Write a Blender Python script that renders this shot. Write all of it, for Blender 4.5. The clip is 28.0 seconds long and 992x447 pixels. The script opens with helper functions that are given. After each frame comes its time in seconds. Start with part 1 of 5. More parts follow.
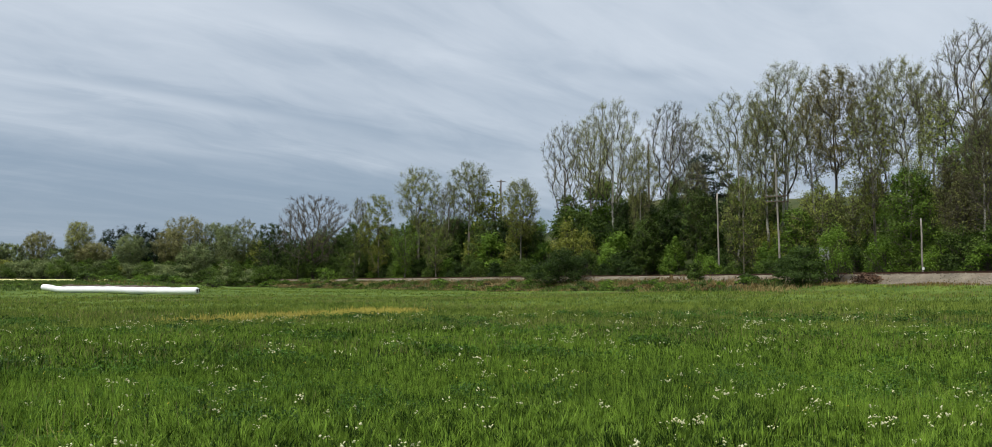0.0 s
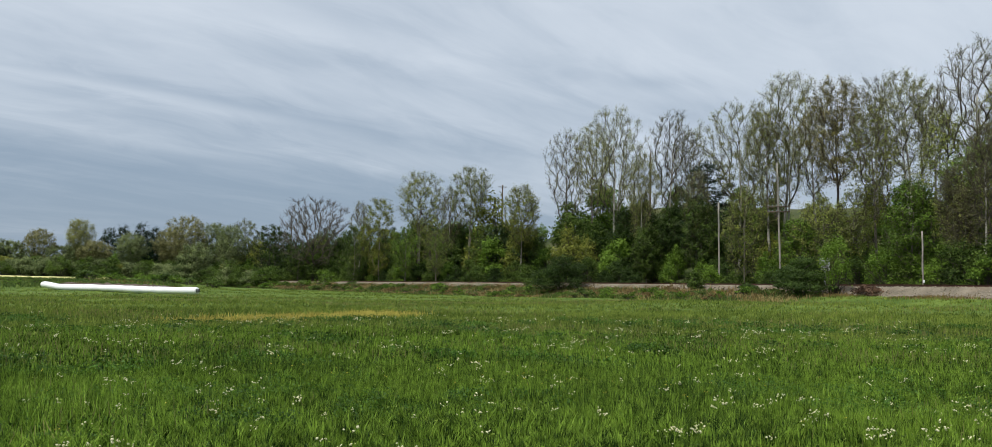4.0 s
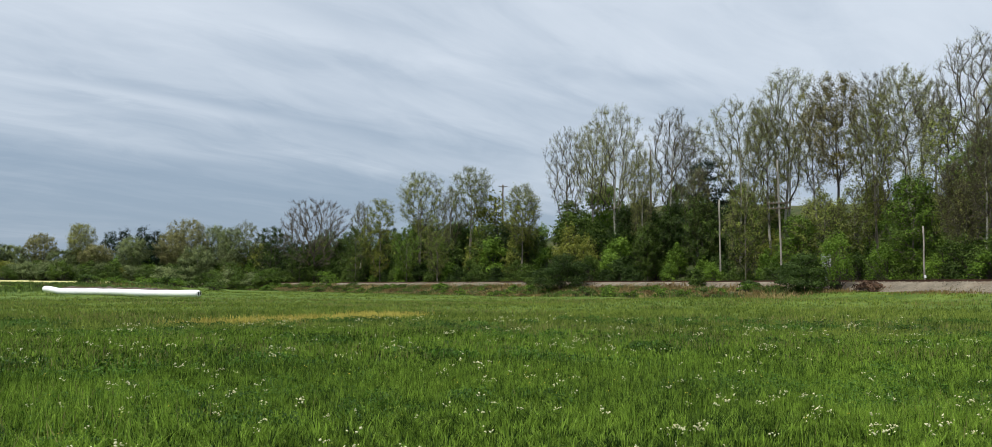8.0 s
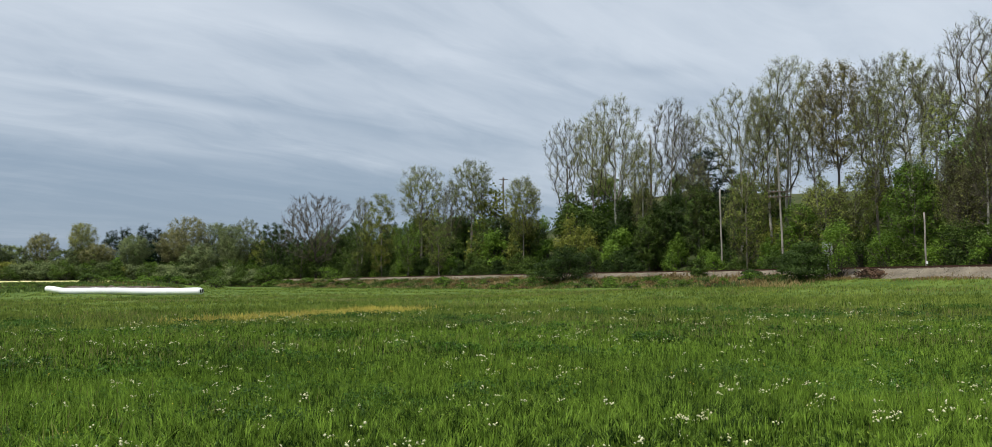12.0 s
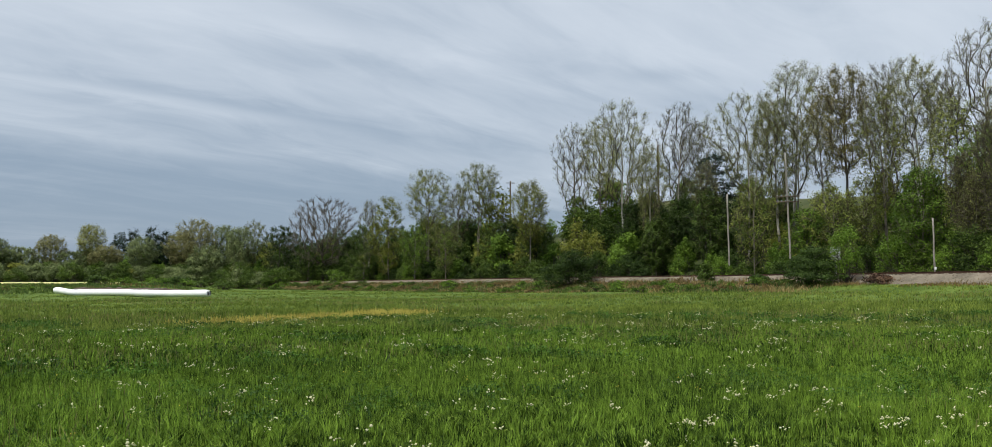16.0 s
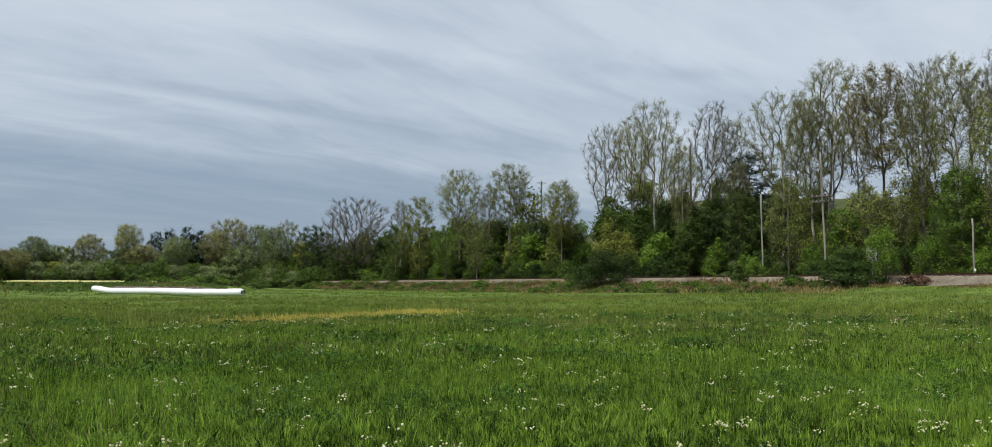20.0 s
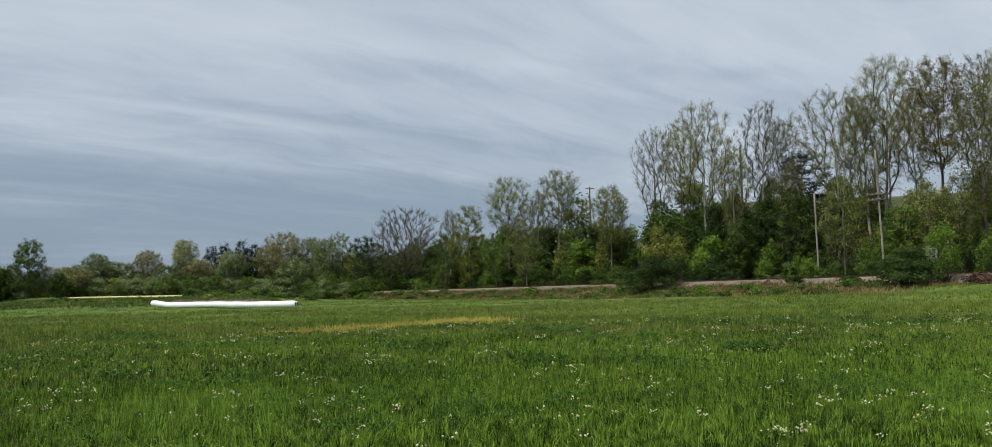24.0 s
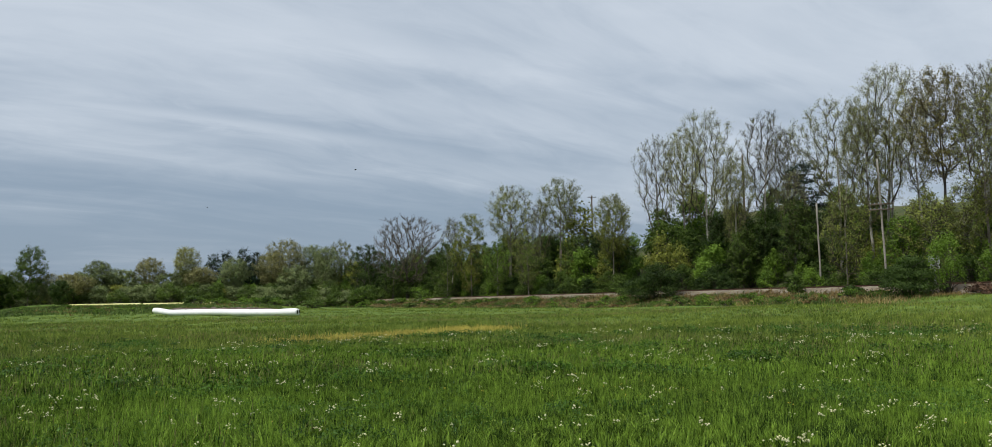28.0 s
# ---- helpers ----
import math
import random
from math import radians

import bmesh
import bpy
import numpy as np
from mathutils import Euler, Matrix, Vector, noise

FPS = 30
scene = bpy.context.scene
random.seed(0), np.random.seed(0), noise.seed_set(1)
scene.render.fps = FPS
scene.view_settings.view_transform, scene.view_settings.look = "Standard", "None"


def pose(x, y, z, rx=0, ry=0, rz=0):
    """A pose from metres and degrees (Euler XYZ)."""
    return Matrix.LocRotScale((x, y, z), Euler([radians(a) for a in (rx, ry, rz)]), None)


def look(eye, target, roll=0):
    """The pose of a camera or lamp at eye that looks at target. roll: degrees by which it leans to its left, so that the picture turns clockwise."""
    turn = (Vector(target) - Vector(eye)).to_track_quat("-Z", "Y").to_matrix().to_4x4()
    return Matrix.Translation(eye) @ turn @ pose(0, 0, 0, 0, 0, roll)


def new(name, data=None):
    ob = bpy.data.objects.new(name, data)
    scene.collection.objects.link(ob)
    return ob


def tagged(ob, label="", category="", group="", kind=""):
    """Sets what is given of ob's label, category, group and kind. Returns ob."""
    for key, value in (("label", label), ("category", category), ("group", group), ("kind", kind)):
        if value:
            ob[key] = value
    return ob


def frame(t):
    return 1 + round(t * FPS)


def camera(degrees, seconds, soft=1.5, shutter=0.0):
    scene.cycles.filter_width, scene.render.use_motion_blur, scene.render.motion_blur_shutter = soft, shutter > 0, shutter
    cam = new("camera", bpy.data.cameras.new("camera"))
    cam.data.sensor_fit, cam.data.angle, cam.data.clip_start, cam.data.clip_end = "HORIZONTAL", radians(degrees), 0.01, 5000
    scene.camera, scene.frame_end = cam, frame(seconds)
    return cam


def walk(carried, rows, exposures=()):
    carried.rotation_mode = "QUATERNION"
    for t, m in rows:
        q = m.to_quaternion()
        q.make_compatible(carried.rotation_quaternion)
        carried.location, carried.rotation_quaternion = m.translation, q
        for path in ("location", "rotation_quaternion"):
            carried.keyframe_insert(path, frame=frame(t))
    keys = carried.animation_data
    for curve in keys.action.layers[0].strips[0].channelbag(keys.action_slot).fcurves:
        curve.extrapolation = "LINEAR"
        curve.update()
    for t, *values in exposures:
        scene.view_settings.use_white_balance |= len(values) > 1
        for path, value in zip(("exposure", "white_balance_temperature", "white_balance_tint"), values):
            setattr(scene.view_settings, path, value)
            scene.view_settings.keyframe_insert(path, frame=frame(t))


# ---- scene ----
# A meadow seen by a hand-held camera from one spot: long grass, a white silage tube, a railway
# bank, a wooded hillside behind it, and birds that cross the sky near the end.
EYE = (0.0, 0.0, 1.6)
cam = camera(59.2, 28.0, soft=0.5)

# seconds, tilt (90 is level), roll, turn to the left, in degrees
TURNS = [
    (0.0, 93.731, 0.0, 0.0),
    (0.5, 93.757, 0.17, -0.001),
    (1.0, 93.791, 0.441, -0.002),
    (1.5, 93.877, 0.763, 0.017),
    (2.0, 93.884, 0.91, 0.024),
    (2.5, 93.89, 1.028, 0.044),
    (3.0, 93.903, 1.08, 0.044),
    (3.5, 94.073, 1.062, 0.056),
    (5.5, 94.077, 0.718, 0.103),
    (6.0, 94.069, 0.543, 0.119),
    (6.5, 94.043, 0.448, 0.125),
    (7.0, 94.047, 0.425, 0.125),
    (7.5, 94.047, 0.42, 0.112),
    (8.0, 94.051, 0.408, 0.116),
    (8.5, 94.042, 0.418, 0.128),
    (9.0, 93.947, 1.058, 0.004),
    (9.5, 93.963, 0.886, 0.105),
    (10.0, 93.798, 0.519, 0.146),
    (10.5, 93.603, -0.134, 0.148),
    (11.0, 93.584, -0.318, 0.167),
    (11.5, 93.588, -0.496, 0.169),
    (12.0, 93.589, -0.492, 0.173),
    (12.5, 93.639, -0.431, 0.177),
    (14.5, 93.83, -0.183, 0.35),
    (15.0, 93.819, -0.194, 0.494),
    (15.5, 93.825, -0.195, 0.534),
    (16.0, 93.829, -0.199, 0.628),
    (16.5, 93.837, -0.177, 1.044),
    (17.0, 93.838, -0.16, 1.505),
    (17.5, 93.843, -0.145, 1.706),
    (18.0, 93.849, -0.126, 1.92),
    (18.5, 93.833, -0.006, 2.047),
    (19.0, 93.837, -0.023, 2.303),
    (19.5, 93.833, -0.001, 2.438),
    (20.0, 93.833, 0.008, 2.67),
    (20.5, 93.839, -0.447, 3.566),
    (21.0, 94.411, -0.76, 4.969),
    (21.5, 94.416, -0.931, 5.718),
    (23.5, 94.332, -1.353, 5.873),
    (24.0, 94.346, -1.172, 5.876),
    (24.5, 94.373, -1.073, 5.935),
    (25.0, 94.372, -1.077, 5.94),
    (25.5, 94.372, -1.077, 5.94),
    (26.0, 94.369, -1.094, 5.991),
    (26.5, 94.4, -1.083, 5.99),
    (27.0, 94.51, -1.019, 5.99),
    (27.5, 94.759, -1.047, 5.995),
    (28.0, 94.902, -0.982, 5.995),
]
LIGHTNESS = [(0.0, 0.0), (3.0, 0.02), (6.0, 0.04), (9.0, 0.13), (11.0, 0.06), (12.0, 0.03), (16.0, 0.02), (20.0, 0.0), (21.0, -0.12), (25.0, -0.12), (28.0, -0.06)]
walk(cam, [(t, pose(*EYE, rx, 0, rz) @ pose(0, 0, 0, 0, 0, roll)) for t, rx, roll, rz in TURNS], LIGHTNESS)

# ---------------------------------------------------------------- world and light
SUN_ELEVATION, SUN_AZIMUTH = 60.0, 222.0   # degrees; azimuth clockwise from +Y


def link(nt, a, b):
    nt.links.new(a, b)


def math_node(nt, op, a, b=None, clamp=False):
    n = nt.nodes.new("ShaderNodeMath")
    n.operation, n.use_clamp = op, clamp
    for i, v in enumerate((a, b)):
        if v is None:
            continue
        if isinstance(v, (int, float)):
            n.inputs[i].default_value = v
        else:
            link(nt, v, n.inputs[i])
    return n.outputs[0]


def mix_color(nt, fac, a, b):
    n = nt.nodes.new("ShaderNodeMix")
    n.data_type = "RGBA"
    for i, v in ((0, fac), (6, a), (7, b)):
        if isinstance(v, (int, float)):
            n.inputs[i].default_value = v
        elif isinstance(v, tuple):
            n.inputs[i].default_value = (*v, 1)
        else:
            link(nt, v, n.inputs[i])
    return n.outputs[2]


def noise_node(nt, vector, scale, detail=3.0, rough=0.55, distortion=0.0):
    n = nt.nodes.new("ShaderNodeTexNoise")
    n.inputs["Scale"].default_value, n.inputs["Detail"].default_value = scale, detail
    n.inputs["Roughness"].default_value, n.inputs["Distortion"].default_value = rough, distortion
    if vector is not None:
        link(nt, vector, n.inputs["Vector"])
    return n.outputs["Fac"]


def ramp(nt, fac, low, high):
    n = nt.nodes.new("ShaderNodeMapRange")
    n.interpolation_type = "SMOOTHSTEP"
    n.inputs["From Min"].default_value, n.inputs["From Max"].default_value = low, high
    link(nt, fac, n.inputs["Value"])
    return n.outputs[0]


def combine(nt, x, y, z=0.0):
    n = nt.nodes.new("ShaderNodeCombineXYZ")
    for i, v in enumerate((x, y, z)):
        if isinstance(v, (int, float)):
            n.inputs[i].default_value = v
        else:
            link(nt, v, n.inputs[i])
    return n.outputs[0]


# streaks in the cloud: bearing and height as tangents, half length, half width, slope in degrees, brightness
STREAKS = [
    (-0.414, 0.223, 0.251, 0.0080, -10, -0.55),
    (-0.399, 0.211, 0.167, 0.0080, -11, 0.50),
    (-0.428, 0.201, 0.122, 0.0096, -10, -0.35),
    (-0.164, 0.146, 0.152, 0.0104, -13, 0.45),
    (-0.105, 0.174, 0.175, 0.0239, -9, -0.45),
    (-0.427, 0.159, 0.167, 0.0159, -4, 0.25),
    (-0.316, 0.095, 0.396, 0.0319, -3, -0.20),
    (-0.394, 0.320, 0.274, 0.0287, -5, 0.40),
    (-0.533, 0.280, 0.129, 0.0159, -12, -0.30),
    (-0.194, 0.284, 0.099, 0.0104, -12, 0.40),
    (-0.121, 0.253, 0.175, 0.0271, -6, -0.30),
    (-0.176, 0.308, 0.068, 0.0096, -12, -0.30),
    (0.218, 0.258, 0.129, 0.0335, -5, 0.50),
    (0.184, 0.238, 0.047, 0.0088, -3, -0.60),
    (-0.018, 0.272, 0.053, 0.0207, -8, 0.40),
    (0.056, 0.296, 0.099, 0.0239, -10, 0.35),
    (0.085, 0.203, 0.114, 0.0199, -6, -0.30),
]


def make_world():
    world = bpy.data.worlds.new("overcast_sky")
    scene.world = world
    world.use_nodes = True
    nt = world.node_tree
    nt.nodes.clear()
    sky = nt.nodes.new("ShaderNodeTexSky")
    sky.sky_type, sky.sun_disc = "NISHITA", False
    sky.sun_elevation, sky.sun_rotation = radians(SUN_ELEVATION), radians(SUN_AZIMUTH)
    sky.dust_density = 2.0
    blue = nt.nodes.new("ShaderNodeBackground")
    blue.inputs["Strength"].default_value = 0.12
    link(nt, sky.outputs[0], blue.inputs["Color"])
    # a high sheet of streaky cloud: the plane coordinates of each point of the sheet
    coords = nt.nodes.new("ShaderNodeTexCoord")
    sep = nt.nodes.new("ShaderNodeSeparateXYZ")
    link(nt, coords.outputs["Generated"], sep.inputs[0])
    x, y, z = sep.outputs
    low = math_node(nt, "ADD", math_node(nt, "MAXIMUM", z, 0.0), 0.20)
    px, py = math_node(nt, "DIVIDE", x, low), math_node(nt, "DIVIDE", y, low)
    turn = radians(-48.0)
    c, s = math.cos(turn), math.sin(turn)
    along = math_node(nt, "SUBTRACT", math_node(nt, "MULTIPLY", py, c), math_node(nt, "MULTIPLY", px, s))
    across = math_node(nt, "ADD", math_node(nt, "MULTIPLY", px, c), math_node(nt, "MULTIPLY", py, s))
    wide = noise_node(nt, combine(nt, math_node(nt, "MULTIPLY", along, 0.28), math_node(nt, "MULTIPLY", across, 0.55), 3.7), 1.0, 4.0, 0.5, 0.4)
    streak = noise_node(nt, combine(nt, math_node(nt, "MULTIPLY", along, 0.55), math_node(nt, "MULTIPLY", across, 2.0), 1.3), 1.0, 5.0, 0.55, 1.3)
    fine = noise_node(nt, combine(nt, math_node(nt, "MULTIPLY", along, 1.9), math_node(nt, "MULTIPLY", across, 4.5), 8.1), 1.3, 5.0, 0.6, 1.0)
    mass = math_node(nt, "ADD", math_node(nt, "MULTIPLY", wide, 0.56), math_node(nt, "MULTIPLY", streak, 0.27))
    mass = math_node(nt, "ADD", mass, math_node(nt, "MULTIPLY", fine, 0.16))
    # thinner, brighter cloud higher up and towards the right
    mass = math_node(nt, "ADD", mass, math_node(nt, "MULTIPLY", z, 0.52))
    # long streaks and rolls of cloud, by bearing and height
    front = math_node(nt, "MAXIMUM", y, 0.05)
    u = math_node(nt, "ADD", math_node(nt, "DIVIDE", x, front), math_node(nt, "MULTIPLY", math_node(nt, "SUBTRACT", fine, 0.5), 0.10))
    v = math_node(nt, "ADD", math_node(nt, "DIVIDE", z, front), math_node(nt, "MULTIPLY", math_node(nt, "SUBTRACT", streak, 0.5), 0.045))
    for u0, v0, length, width, turn, amount in STREAKS:
        c, s = math.cos(radians(turn)), math.sin(radians(turn))
        du, dv = math_node(nt, "SUBTRACT", u, u0), math_node(nt, "SUBTRACT", v, v0)
        p = math_node(nt, "ADD", math_node(nt, "MULTIPLY", du, c / length), math_node(nt, "MULTIPLY", dv, s / length))
        q = math_node(nt, "SUBTRACT", math_node(nt, "MULTIPLY", dv, c / width), math_node(nt, "MULTIPLY", du, s / width))
        r = math_node(nt, "ADD", math_node(nt, "MULTIPLY", p, p), math_node(nt, "MULTIPLY", q, q))
        mass = math_node(nt, "ADD", mass, math_node(nt, "MULTIPLY", math_node(nt, "POWER", 2.718, math_node(nt, "MULTIPLY", r, -1.0)), 0.11 * amount))
    mass = math_node(nt, "ADD", mass, math_node(nt, "MULTIPLY", x, 0.10))
    light = ramp(nt, mass, 0.39, 0.785)
    colour = mix_color(nt, light, (0.285, 0.370, 0.478), (0.675, 0.742, 0.825))
    cloud = nt.nodes.new("ShaderNodeBackground")
    link(nt, colour, cloud.inputs["Color"])
    cloud.inputs["Strength"].default_value = 1.0
    mixer = nt.nodes.new("ShaderNodeMixShader")
    mixer.inputs[0].default_value = 0.90
    link(nt, blue.outputs[0], mixer.inputs[1])
    link(nt, cloud.outputs[0], mixer.inputs[2])
    out = nt.nodes.new("ShaderNodeOutputWorld")
    link(nt, mixer.outputs[0], out.inputs[0])


make_world()
sun_data = bpy.data.lights.new("sun", "SUN")
sun_data.energy, sun_data.angle, sun_data.color = 3.9, radians(4.5), (1.0, 0.95, 0.86)
sun = new("sun", sun_data)
az, el = radians(SUN_AZIMUTH), radians(SUN_ELEVATION)
sun.matrix_world = look((0, 0, 60), Vector((0, 0, 60)) - Vector((math.sin(az) * math.cos(el), math.cos(az) * math.cos(el), math.sin(el))))


# ---------------------------------------------------------------- materials
def material(name, low, high, scale=1.0, rough=0.8, fine=12.0, bump=0.0, island=0.0, per_object=0.0, translucent=0.0, metallic=0.0, stain=None, detail=4.0, gloss=0.25, broadly=0.65, band=0.18):
    """Two colours mixed by broad and fine noise in metres, with random steps per island or per object."""
    m = bpy.data.materials.new(name)
    m.use_nodes = True
    nt = m.node_tree
    bsdf = nt.nodes["Principled BSDF"]
    tc = nt.nodes.new("ShaderNodeTexCoord")
    pos = tc.outputs["Object"]
    broad = noise_node(nt, pos, scale, detail)
    small = noise_node(nt, pos, fine * scale, 3.0)
    f = math_node(nt, "ADD", math_node(nt, "MULTIPLY", broad, broadly), math_node(nt, "MULTIPLY", small, 1 - broadly))
    f = ramp(nt, f, 0.5 - band, 0.5 + band)
    if island:
        g = nt.nodes.new("ShaderNodeNewGeometry")
        r = math_node(nt, "MULTIPLY", math_node(nt, "SUBTRACT", g.outputs["Random Per Island"], 0.5), island)
        f = math_node(nt, "ADD", f, r, True)
    if per_object:
        o = nt.nodes.new("ShaderNodeObjectInfo")
        r = math_node(nt, "MULTIPLY", math_node(nt, "SUBTRACT", o.outputs["Random"], 0.5), per_object)
        f = math_node(nt, "ADD", f, r, True)
    col = mix_color(nt, f, low, high)
    if stain:
        k = ramp(nt, noise_node(nt, pos, scale * 0.37, 5.0, 0.6, 0.5), stain[3], stain[4])
        col = mix_color(nt, k, col, tuple(stain[:3]))
    link(nt, col, bsdf.inputs["Base Color"])
    bsdf.inputs["Roughness"].default_value = rough
    bsdf.inputs["Metallic"].default_value = metallic
    bsdf.inputs["Specular IOR Level"].default_value = gloss
    if bump:
        b = nt.nodes.new("ShaderNodeBump")
        b.inputs["Strength"].default_value, b.inputs["Distance"].default_value = bump, 0.03
        link(nt, small, b.inputs["Height"])
        link(nt, b.outputs[0], bsdf.inputs["Normal"])
    if translucent:
        t = nt.nodes.new("ShaderNodeBsdfTranslucent")
        link(nt, col, t.inputs["Color"])
        mx = nt.nodes.new("ShaderNodeMixShader")
        mx.inputs[0].default_value = translucent
        link(nt, bsdf.outputs[0], mx.inputs[1])
        link(nt, t.outputs[0], mx.inputs[2])
        link(nt, mx.outputs[0], nt.nodes["Material Output"].inputs["Surface"])
    return m


def leaf(name, low, high, rough=0.55, translucent=0.35):
    return material(name, tuple(c * 0.68 for c in low), tuple(c * 1.16 for c in high), 0.7, rough, 3.0, 0.0, 0.9, 0.5, translucent, gloss=0.12)


# Soil nearly black: the shade between grass tufts is put into its colour.
M_SOIL = material("shaded_meadow_soil", (0.010, 0.020, 0.004), (0.024, 0.046, 0.008), 0.25, 0.95, 14.0, 0.6, stain=(0.050, 0.055, 0.018, 0.60, 0.80), gloss=0.1)
M_TURF = material("far_sward", (0.042, 0.080, 0.013), (0.125, 0.180, 0.035), 0.18, 0.95, 22.0, 0.8, stain=(0.15, 0.16, 0.05, 0.58, 0.8), gloss=0.1)
# Noise runs to near black, putting shade between tufts into the blade colour.
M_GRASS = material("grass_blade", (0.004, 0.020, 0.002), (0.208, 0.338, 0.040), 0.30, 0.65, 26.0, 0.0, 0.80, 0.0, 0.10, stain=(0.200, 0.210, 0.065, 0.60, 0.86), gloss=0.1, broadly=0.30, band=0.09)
# Far grass: more olive, and lightened to offset shade among its own blades.
M_SWARD = material("lightened_seeding_grass_blade", (0.036, 0.070, 0.010), (0.235, 0.300, 0.056), 0.12, 0.7, 14.0, 0.0, 0.9, 0.0, 0.16, stain=(0.200, 0.205, 0.060, 0.60, 0.85), gloss=0.1, broadly=0.40)
M_SEED = material("grass_seed_head", (0.125, 0.122, 0.042), (0.245, 0.228, 0.085), 0.5, 0.8, 6.0, 0.0, 0.9, 0.0, 0.25)
M_HERB = material("meadow_herb", (0.040, 0.090, 0.009), (0.200, 0.285, 0.036), 0.4, 0.6, 8.0, 0.0, 1.3, 0.0, 0.2, broadly=0.3)
M_CLOVER = material("clover_leaf", (0.016, 0.050, 0.005), (0.080, 0.180, 0.018), 0.5, 0.6, 6.0, 0.0, 0.7, 0.0, 0.25)
M_VINE = material("bank_vine", (0.040, 0.080, 0.015), (0.115, 0.165, 0.035), 0.5, 0.6, 6.0, 0.0, 0.9, 0.0, 0.25)
M_GOLD = material("yellow_grass", (0.33, 0.28, 0.060), (0.58, 0.49, 0.115), 0.4, 0.6, 6.0, 0.0, 0.8, 0.0, 0.3)
M_STRAW = material("dry_straw", (0.20, 0.155, 0.065), (0.38, 0.30, 0.13), 0.4, 0.8, 6.0, 0.0, 0.8, 0.0, 0.25)
M_RUST = material("dead_weeds", (0.095, 0.070, 0.026), (0.230, 0.165, 0.062), 0.4, 0.85, 6.0, 0.0, 0.8, 0.0, 0.2)
M_PETAL = material("white_petal", (0.68, 0.67, 0.42), (0.86, 0.84, 0.60), 2.0, 0.6, 5.0, 0.0, 0.5, 0.0, 0.3)
M_BUTTER = material("yellow_petal", (0.55, 0.42, 0.04), (0.72, 0.60, 0.08), 2.0, 0.5, 5.0, 0.0, 0.5, 0.0, 0.2)
M_FIELD = material("pale_far_field", (0.42, 0.42, 0.14), (0.60, 0.56, 0.25), 0.06, 0.9, 10.0, 0.3)
M_BALLAST = material("ballast", (0.100, 0.086, 0.064), (0.225, 0.195, 0.148), 0.5, 0.95, 9.0, 0.8, stain=(0.14, 0.10, 0.07, 0.5, 0.8))
M_STONE = material("ballast_stone", (0.11, 0.095, 0.07), (0.28, 0.245, 0.19), 3.0, 0.9, 5.0, 0.0, 0.9)
M_BRUSH = material("brown_brushwood", (0.045, 0.026, 0.017), (0.130, 0.078, 0.046), 0.5, 0.9, 6.0, 0.0, 0.8)
M_RAIL = material("rusty_rail", (0.055, 0.032, 0.022), (0.11, 0.062, 0.042), 2.0, 0.7, 9.0, 0.3, metallic=0.4)
M_TIE = material("railway_tie", (0.05, 0.04, 0.032), (0.12, 0.095, 0.075), 1.5, 0.9, 9.0, 0.4, 0.6)
M_FOREST_FLOOR = material("hillside_litter", (0.030, 0.048, 0.014), (0.085, 0.088, 0.034), 0.2, 0.95, 14.0, 0.5)
M_BANK = material("dry_bank_soil", (0.075, 0.066, 0.034), (0.17, 0.148, 0.082), 0.3, 0.95, 12.0, 0.6, stain=(0.06, 0.08, 0.025, 0.5, 0.7))
M_PLASTIC = material("white_stretch_film", (0.74, 0.76, 0.78), (0.84, 0.85, 0.85), 0.6, 0.35, 9.0, 0.35)
M_BLACK = material("black_film", (0.012, 0.012, 0.013), (0.03, 0.03, 0.03), 1.0, 0.4, 9.0, 0.2)
M_HEAP = material("bare_earth", (0.055, 0.042, 0.034), (0.12, 0.092, 0.075), 0.5, 0.95, 9.0, 0.7)
M_BARK_GREY = material("grey_bark", (0.10, 0.088, 0.072), (0.23, 0.205, 0.17), 1.2, 0.9, 7.0, 0.5, 0.25, 0.5)
M_BARK_PALE = material("pale_sycamore_bark", (0.13, 0.12, 0.10), (0.46, 0.44, 0.385), 0.6, 0.8, 6.0, 0.3, 0.2, 0.4)
M_BARK_DARK = material("dark_bark", (0.035, 0.030, 0.026), (0.085, 0.072, 0.06), 1.2, 0.9, 7.0, 0.5, 0.25, 0.4)
M_LIMB = material("grey_limbs", (0.045, 0.039, 0.030), (0.125, 0.110, 0.084), 1.2, 0.9, 7.0, 0.0, 0.5, 0.5)
M_POLE = material("weathered_pole_wood", (0.155, 0.142, 0.122), (0.32, 0.298, 0.262), 0.8, 0.85, 12.0, 0.4)
M_POLE_BROWN = material("creosoted_pole_wood", (0.085, 0.066, 0.05), (0.17, 0.135, 0.105), 0.8, 0.85, 12.0, 0.4)
M_GLASS_INS = material("insulator_glass", (0.20, 0.30, 0.30), (0.34, 0.44, 0.44), 2.0, 0.2, 5.0)
M_METAL = material("galvanised_metal", (0.30, 0.31, 0.32), (0.46, 0.47, 0.48), 2.0, 0.5, 6.0, 0.1, metallic=0.5)
M_FEATHER = material("dark_feathers", (0.012, 0.012, 0.014), (0.035, 0.032, 0.03), 20.0, 0.7, 5.0)
M_WING = material("brown_wing", (0.03, 0.027, 0.025), (0.07, 0.062, 0.055), 20.0, 0.7, 5.0)
L_FRESH = leaf("fresh_green_leaf", (0.052, 0.112, 0.012), (0.150, 0.245, 0.032))
L_GREEN = leaf("mid_green_leaf", (0.034, 0.070, 0.012), (0.104, 0.158, 0.030))
L_DARK = leaf("dark_green_leaf", (0.018, 0.040, 0.009), (0.056, 0.094, 0.020))
L_OLIVE = leaf("olive_spring_leaf", (0.122, 0.146, 0.024), (0.255, 0.280, 0.056))
